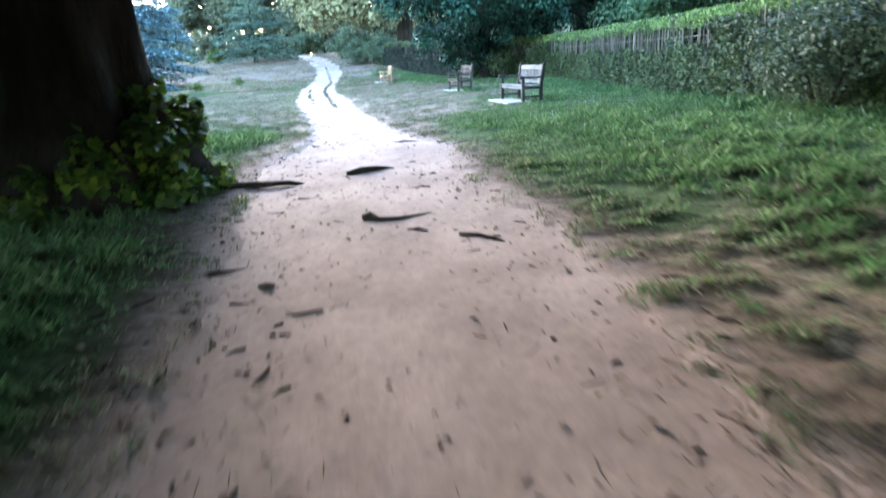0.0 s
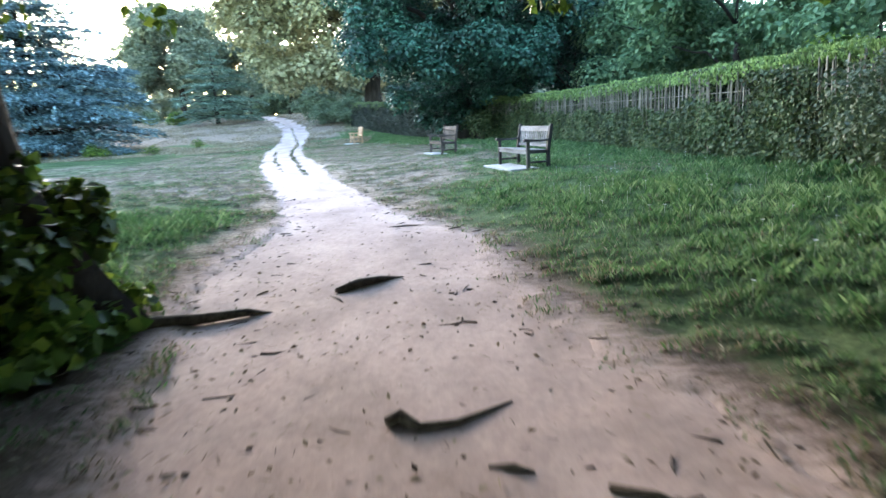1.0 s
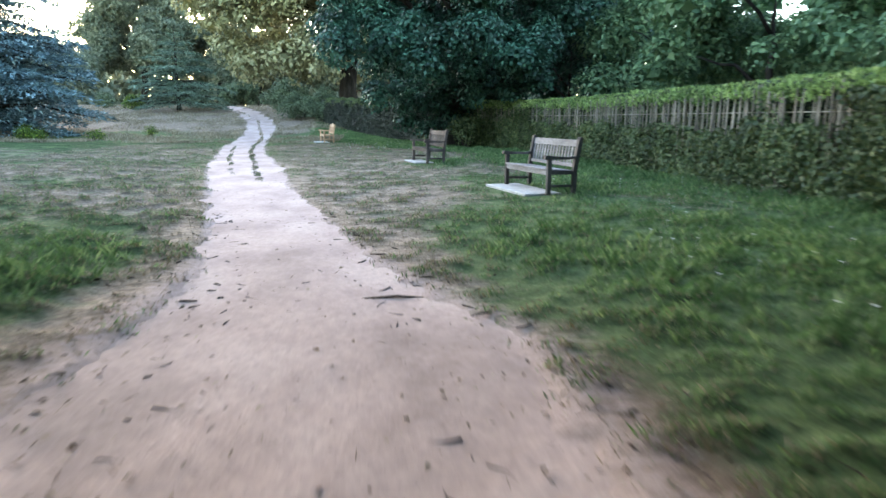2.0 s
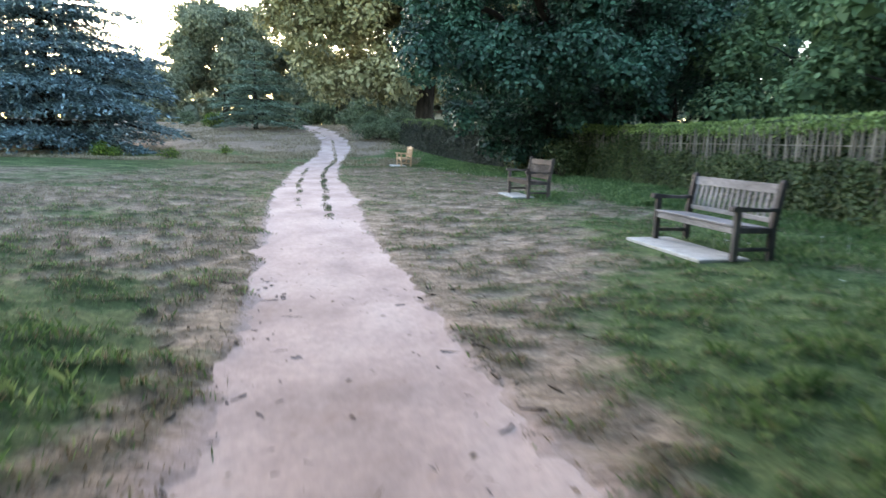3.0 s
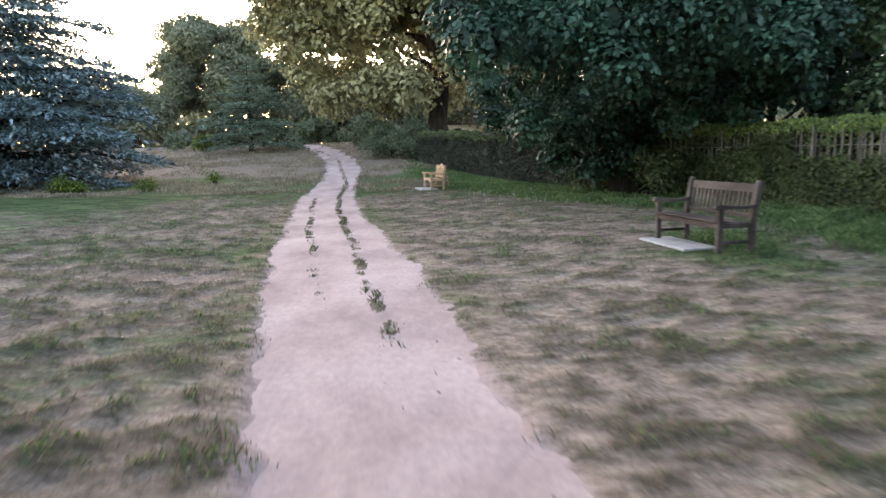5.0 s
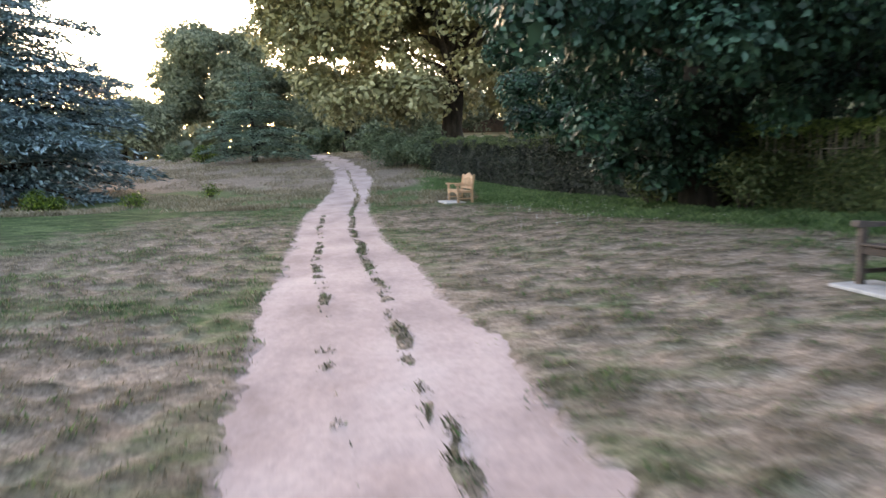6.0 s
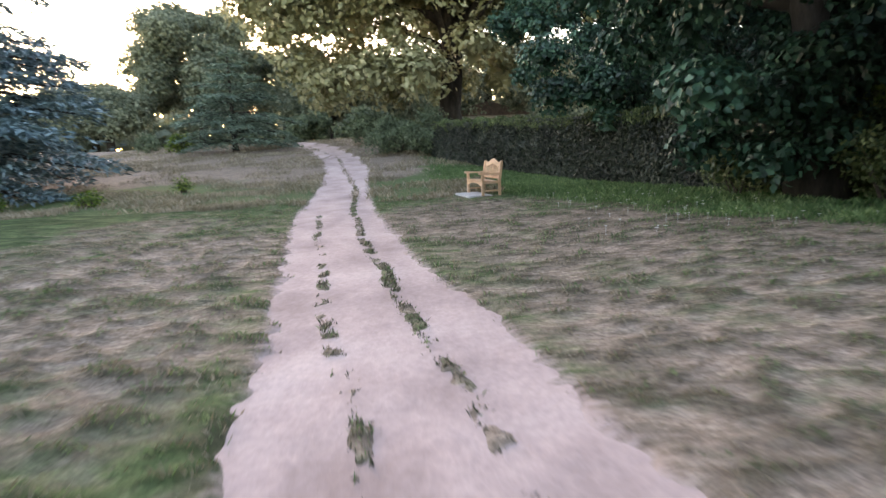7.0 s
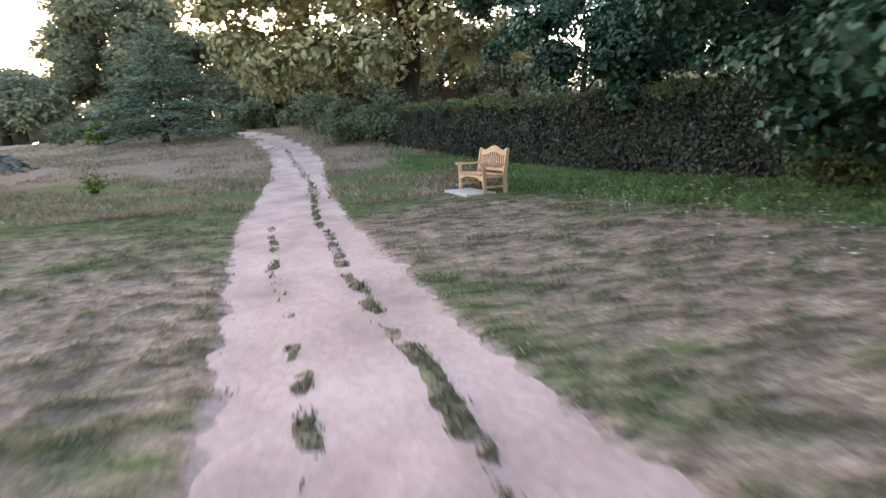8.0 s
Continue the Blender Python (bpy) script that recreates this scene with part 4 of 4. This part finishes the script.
def slab(label, x, y, z, turn, x0, x1, y0, y1):
    bm = bmesh.new()
    box(bm, x0, x1, y0, y1, -0.08, 0.022, 0.012)
    me = bpy.data.meshes.new("paving_slab")
    bm.to_mesh(me)
    bm.free()
    me.materials.append(M_SLAB)
    ob = new("paving_slab", me)
    ob.matrix_world = pose(x, y, z, 0, 0, turn)
    tagged(ob, label, "slab", "slabs under the benches")


for (bx, by, bt, bl, bmat, arch, ns, blab) in [
        (2.38, 18.25, -76.8, 1.8, M_GREY_WOOD, False, 15, "weathered wooden park bench, silver-grey slats, legs and arms toned as in shade"),
        (0.86, 25.84, -78.0, 1.64, M_DARK_WOOD, False, 15, "weathered dark brown slatted wooden park bench on a concrete slab"),
        (-3.62, 42.8, -77.5, 1.66, M_NEW_WOOD, True, 13, "new golden wooden bench with arched back on a slab")]:
    bz = gz(bx, by) + 0.012
    slab("pale grey concrete slab set in the turf", bx, by, bz - 0.006, bt, -bl / 2 - 0.1, bl / 2 - (0.45 if bmat is M_DARK_WOOD else 0.12), -0.52 if bmat is M_DARK_WOOD else -0.66, 0.05)
    # the grey bench's frame carries its shaded side as a darker colour
    bench(blab, bx, by, bz + 0.004, bt, bl, bmat, M_SHADE_TONED_WOOD if bmat is M_GREY_WOOD else bmat, arch, ns)


# ---- sticks on the path ----
def stick(label, pts, radii, seed):
    bm = bmesh.new()
    p0 = Vector(pts[0]) + Vector((-0.15, 0.09 if pts[0][1] > 7 else -0.02, 0.0))
    tube(bm, [Vector(p) - Vector(pts[0]) for p in pts], [0.72 * r for r in radii], 7)
    me = bpy.data.meshes.new("fallen_stick")
    bm.to_mesh(me)
    bm.free()
    me.materials.append(M_TWIG)
    for p in me.polygons:
        p.use_smooth = True
    ob = new("fallen_stick", me)
    ob.matrix_world = Matrix.Translation(p0)
    tagged(ob, label, "stick", "sticks on the path")


G0 = -0.05
stick("thick dark broken branch lying across the path", [(-0.87, 8.38, G0 + .03), (-0.7, 8.51, G0 + .06), (-0.51, 8.66, G0 + .05), (-0.3, 8.81, G0 + .015)], [.05, .055, .045, .012], 1)
stick("short pale forked twig on bare earth", [(-0.94, 8.33, G0 + .015), (-0.83, 8.15, G0 + .03), (-0.76, 8.0, G0 + .012)], [.014, .02, .01], 2)
stick("dark stick with a knotted end lying on the path", [(-0.36, 6.02, G0 + .04), (-0.29, 6.05, G0 + .05), (-0.2, 5.96, G0 + .03), (-0.02, 5.99, G0 + .03), (0.27, 6.18, G0 + .02)], [.04, .055, .04, .024, .012], 3)
stick("short dark stick half bedded in earth", [(0.08, 5.6, G0 + .015), (0.18, 5.57, G0 + .03), (0.26, 5.54, G0 + .012)], [.02, .025, .015], 4)
stick("dark bent stick on the bare earth", [(0.52, 5.39, G0 + .02), (0.67, 5.31, G0 + .03), (0.87, 5.13, G0 + .012)], [.024, .022, .01], 5)
stick("dark stick beside the tree", [(-1.38, 4.58, G0 + .02), (-1.23, 4.64, G0 + .03), (-1.05, 4.74, G0 + .015)], [.02, .018, .01], 6)
stick("small dark lump of wood", [(-0.84, 4.33, G0 + .02), (-0.78, 4.32, G0 + .03), (-0.73, 4.33, G0 + .02)], [.018, .024, .016], 7)
stick("thin dark twig on the path edge", [(-0.57, 11.64, G0 + .01), (-0.27, 11.65, G0 + .025), (0.03, 11.63, G0 + .01)], [.012, .014, .006], 8)


# ---- grass, litter and flowers ----
def build_grass(name, label, count, area, height, width, mask, mat, seed, tuft=0.12, category="grass"):
    rng = np.random.default_rng(seed)
    n = count * 3
    x, y = rng.uniform(area[0], area[1], n), area[2] + (area[3] - area[2]) * rng.random(n) ** 1.5
    keep = rng.random(n) < mask(x, y) * (1 - path_mask(x, y) * (1 - rut_cover(x, y) * 0.8))
    for bx, by, bt, front in ((2.38, 18.25, -76.8, 0.8), (0.86, 25.84, -78.0, 0.64), (-3.62, 42.8, -77.5, 0.8)):
        c, q = math.cos(radians(bt)), math.sin(radians(bt))
        lx, ly = (x - bx) * c + (y - by) * q, -(x - bx) * q + (y - by) * c
        keep &= ~((np.abs(lx) < 1.03) & (ly > -front) & (ly < 0.05))
    x, y = x[keep][:count], y[keep][:count]
    n = len(x)
    cl = np.clip((tussock(x, y) - 0.35) * 3.2, 0.1, 1.2)
    if name == "tall_dry_grass":
        cl = np.full(n, 0.5)
    hgt = height(x, y) * rng.uniform(0.45, 1.3, n) * (0.5 + cl)
    a = rng.uniform(0, 2 * math.pi, n)
    bend = rng.uniform(0.2, 0.9, n) * hgt
    P = np.stack([x, y, surface_z(x, y) - 0.01], -1)
    side = np.stack([np.cos(a), np.sin(a), np.zeros(n)], -1) * (width * rng.uniform(0.6, 1.4, n))[:, None]
    tip = P + np.stack([-np.sin(a) * bend, np.cos(a) * bend, hgt], -1)
    mid = P + np.stack([-np.sin(a) * bend * 0.3, np.cos(a) * bend * 0.3, hgt * 0.6], -1)
    V = np.stack([P - side, P + side, mid + side * 0.7, tip], 1).reshape(-1, 3)
    V2 = mid - side * 0.7
    b = np.arange(n)[:, None] * 4
    F = np.concatenate([b + [[0, 1, 2]], b + [[0, 2, 3]]], 1).reshape(-1, 3)
    ob = new(name, npmesh(name, V, F, mat))
    tagged(ob, label, category, kind="stuff")


def lush_mask(x, y):
    g = green_mask(x, y)
    return np.clip(rut_cover(x, y) * 0.45 + (g - 0.42) * 1.35 + (fbm(x * 1.0, y * 1.3, 55) - 0.5) * 1.2 + (tussock(x, y) - 0.48) * 3.5, 0, 1)


def lush_height(x, y):
    s = x - path_x(y)
    return 0.035 + 0.06 * smooth01((-s - path_w(y) - 0.3) / 0.8) * smooth01((15.5 - y) / 2.5) * fbm(x * 1.2, y * 1.2, 58) * 1.6 + 0.055 * smooth01((s - path_w(y) - 0.6) / 1.5) * smooth01((17 - y) / 4) + 0.06 * smooth01((s - 6) / 3) + 0.07 * np.exp(-((x - 2.9) ** 2 / 1.2 + (y - 17.92) ** 2 / 3.0)) + 0.06 * np.exp(-((x - 1.4) ** 2 / 0.8 + (y - 25.79) ** 2 / 2.5))


build_grass("grass", "soft green grass in tufts", 240000, (-11, 8.5, 1.0, 44), lush_height, 0.005, lush_mask, M_GRASS, 101)
build_grass("dry_grass", "short straw-coloured dry grass", 190000, (-13, 7, 1.0, 48), lambda x, y: 0.035 + 0 * x, 0.004, lambda x, y: np.clip(1.15 - green_mask(x, y) + (tussock(x, y) - 0.5) * 3.0, 0, 1), M_STRAW, 102)


build_grass("rut_grass", "short tufts of turf left between the wheel tracks", 45000, (-9.2, -2.6, 20, 46), lambda x, y: 0.04 + 0 * x, 0.007, rut_cover, M_RUT, 105)


def verge_mask(x, y):
    edge = np.interp(y, [26, 30, 36, 44, 56], [2.2, 2.6, -0.9, -4.0, -6.6]) + (fbm(x * 0.4, y * 0.4, 83) - 0.5) * 1.6
    return smooth01((x - edge) / 0.9) * smooth01((hedge_x(y) + 0.1 - x) / 0.4)


build_grass("verge_grass", "deep green grass along the foot of the hedge", 110000, (-7, 6.5, 24, 56), lambda x, y: 0.085 + 0 * x, 0.008, verge_mask, M_GRASS, 104)

build_grass("tall_dry_grass", "tall pale dry grass on the rise", 60000, (-32, -3, 43, 84), lambda x, y: 0.16 + 0 * x, 0.012, lambda x, y: np.clip(0.25 + (fbm(x * 0.5, y * 0.5, 77) - 0.45) * 2.5, 0, 1), M_STRAW, 103)


def build_litter():
    rng = np.random.default_rng(120)
    n = 16000
    y = 1 + 21 * rng.random(n) ** 1.3
    s = rng.normal(0, 1.5, n)
    x = path_x(y) + np.sign(s) * np.abs(s) * path_w(y)
    keep = rng.random(n) < np.clip(0.03 + 0.10 * smooth01((13 - y) / 4) + earth_mask(x, y), 0, 1)
    x, y = x[keep], y[keep]
    n = len(x)
    z = np.maximum(surface_z(x, y), base_z(x, y) - 0.03) + 0.008
    N = unit(rng.normal(size=(n, 3)) * 0.25 + [0, 0, 1])
    D = unit(np.cross(N, rng.normal(size=(n, 3))))
    L = rng.uniform(0.02, 0.06, n)
    W = np.where(rng.random(n) < 0.5, L * 0.14, L * 0.55)
    L = np.where(W < L * 0.2, L * 1.8, L)
    V, F = leaf_arrays(np.stack([x, y, z], -1), D, N, L, W, 0.2)
    tagged(new("leaf_litter", npmesh("leaf_litter", V, F, M_LITTER)), "fallen dry leaves and bits of straw", "litter", kind="stuff")


build_litter()


def build_twigs():
    rng = np.random.default_rng(125)
    Vs, Fs, n = [], [], 0
    for k in range(1150):
        y = 1.5 + 15 * rng.random() ** 1.2
        s = rng.normal(0, 1.0)
        x = float(path_x(y)) + s * float(path_w(y)) * 1.1 - (0.9 if y < 8 and rng.random() < 0.5 else 0)
        z = max(float(surface_z(np.float64(x), np.float64(y))), gz(x, y) - 0.04)
        a, L, r = rng.uniform(0, 6.28), 0.03 + 0.16 * rng.random() ** 2.4, rng.uniform(0.003, 0.008)
        d, p = np.array([math.cos(a), math.sin(a), 0.0]), np.array([-math.sin(a), math.cos(a), 0.0])
        c, q, e = np.array([x, y, z]), np.array([x, y, z]) + d * L * 0.5 + p * L * rng.uniform(-0.15, 0.15), np.array([x, y, z]) + d * L
        for f, m in ((c, 1.0), (q, 0.9), (e, 0.5)):
            Vs += [f + p * r * m, f - p * r * m, f + [0, 0, 2 * r * m]]
        for o in (0, 3):
            for i in range(3):
                j = (i + 1) % 3
                Fs += [[n + o + i, n + o + j, n + o + 3 + j], [n + o + i, n + o + 3 + j, n + o + 3 + i]]
        n += 9
    tagged(new("twigs", npmesh("twigs", np.array(Vs), np.array(Fs), M_TWIG)), "broken dark twigs scattered on the earth", "twigs", kind="stuff")


build_twigs()


def build_flowers():
    rng = np.random.default_rng(130)
    Vs, Fs, n = [], [], 0
    for k in range(170):
        if k < 70:
            x, y = rng.uniform(2.0, 6.5), rng.uniform(6.5, 19)
        else:
            x, y = rng.uniform(-2.4, 2.0), rng.uniform(33.5, 40.5)
        z = gz(x, y) + (rng.uniform(0.10, 0.2) if k < 70 else rng.uniform(0.04, 0.14))
        m = 6
        a = np.arange(m) * 2 * math.pi / m + rng.uniform(0, 1)
        N = np.tile([[0, 0, 1.0]], (m, 1))
        D = unit(np.stack([np.cos(a), np.sin(a), np.full(m, 0.3)], -1))
        size = rng.uniform(0.014, 0.03) if k < 70 else rng.uniform(0.022, 0.045)
        V, F = leaf_arrays(np.tile([[x, y, z]], (m, 1)), D, N, np.full(m, size), np.full(m, size * 0.9))
        Vs.append(V)
        Fs.append(F + n)
        n += len(V)
        V = np.array([[x - 0.002, y, z - 0.2], [x + 0.002, y, z - 0.2], [x + 0.002, y, z], [x - 0.002, y, z]])
        Vs.append(V)
        Fs.append(np.array([[0, 1, 2], [0, 2, 3]]) + n)
        n += 4
    tagged(new("wild_flowers", npmesh("wild_flowers", np.concatenate(Vs), np.concatenate(Fs), M_FLOWER)), "small white wild flowers in the grass", "flowers", kind="stuff")


build_flowers()


# ---- far woods that close the view ----
def build_far_woods():
    rng = np.random.default_rng(140)
    cs, rs = [], []
    for k in range(220):
        a = 2 * math.pi * k / 220
        d = rng.uniform(95, 135)
        x, y = -10 + d * math.cos(a), 20 + d * math.sin(a)
        h = rng.uniform(4, 8)
        for j in range(6):
            cs.append((x + rng.normal() * 3, y + rng.normal() * 3, gz(x, y) + h * (0.12 + 0.16 * j)))
            rs.append((3.4, 3.4, 1.9))
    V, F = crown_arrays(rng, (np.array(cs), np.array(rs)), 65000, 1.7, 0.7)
    tagged(new("far_woods", npmesh("far_woods", V, F, M_FAR_HAZED)), "distant green woods round the meadow", "woods", kind="stuff")


build_far_woods()


# ---- house glimpsed beyond the trees ----
def build_house(x, y):
    z = gz(x, y)
    ob = thing("house", "cream rendered house with brown roof behind trees", "house", x, y, z, 12)
    bm = bmesh.new()
    box(bm, -5, 5, -3.5, 3.5, -0.5, 2.5, 0.02)
    part("wall", bm, M_RENDER, ob)
    bm = bmesh.new()
    outline_plate(bm, [(-5.5, 2.4), (5.5, 2.4), (5.5, 2.55), (0, 4.2), (-5.5, 2.55)], -4.0, 4.0)
    bmesh.ops.recalc_face_normals(bm, faces=bm.faces)
    part("roof", bm, M_TILE, ob, "brown tiled pitched roof")
    for wx in (-3, 0, 3):
        for wz in (0.9,):
            bm = bmesh.new()
            box(bm, wx - 0.6, wx + 0.6, -3.56, -3.49, wz, wz + 1.1, 0.01)
            w = part("window", bm, M_RENDER, ob)
            bm = bmesh.new()
            box(bm, wx - 0.52, wx + 0.52, -3.58, -3.55, wz + 0.08, wz + 1.02, 0.005)
            part("pane", bm, M_GLASS, w, "dark glass pane")


build_house(0.3, 108.0)


# ---- paling fence in front of the hedge ----
def build_fence():
    rng = random.Random(150)
    fence = thing("paling_fence", "weathered chestnut paling fence half buried in the hedge", "fence", 0, 0, 0)
    meshes = []
    for k in range(5):
        h = 1.72 + 0.05 * k
        bm = bmesh.new()
        w = 0.019 + 0.002 * k
        ring0 = [bm.verts.new(p) for p in ((-0.011, -w, -0.1), (0.011, -w * 0.8, -0.1), (0.011, w, -0.1), (-0.011, w * 0.9, -0.1))]
        ring1 = [bm.verts.new(p) for p in ((-0.010, -w * 0.85, h - 0.06), (0.010, -w * 0.8, h - 0.05), (0.010, w * 0.8, h - 0.06), (-0.010, w * 0.85, h - 0.05))]
        tip = bm.verts.new((0, 0.004 * (k - 2), h))
        for i in range(4):
            bm.faces.new((ring0[i], ring0[(i + 1) % 4], ring1[(i + 1) % 4], ring1[i]))
            bm.faces.new((ring1[i], ring1[(i + 1) % 4], tip))
        bmesh.ops.recalc_face_normals(bm, faces=bm.faces)
        me = bpy.data.meshes.new("pale")
        bm.to_mesh(me)
        bm.free()
        me.materials.append(M_PALE)
        meshes.append(me)
    y = 8.0
    while y < 36.0:
        x = float(hedge_x(y)) - 0.10 + rng.uniform(-0.02, 0.02)
        part_mesh("pale", rng.choice(meshes), fence, "", pose(x, y, gz(x, y) + rng.uniform(-0.03, 0.04) + 0.02, rng.uniform(-3, 3), rng.uniform(-2, 2), rng.uniform(-12, 12) - 8))
        y += rng.uniform(0.085, 0.115)
    for h in (0.35, 1.45):
        pts = [(float(hedge_x(v)) - 0.055, v, gz(hedge_x(v), v) + h) for v in np.arange(8, 36.2, 0.7)]
        bm = bmesh.new()
        tube(bm, pts, [0.012] * len(pts), 5)
        part("wire", bm, M_PALE, fence, "twisted wire")


build_fence()
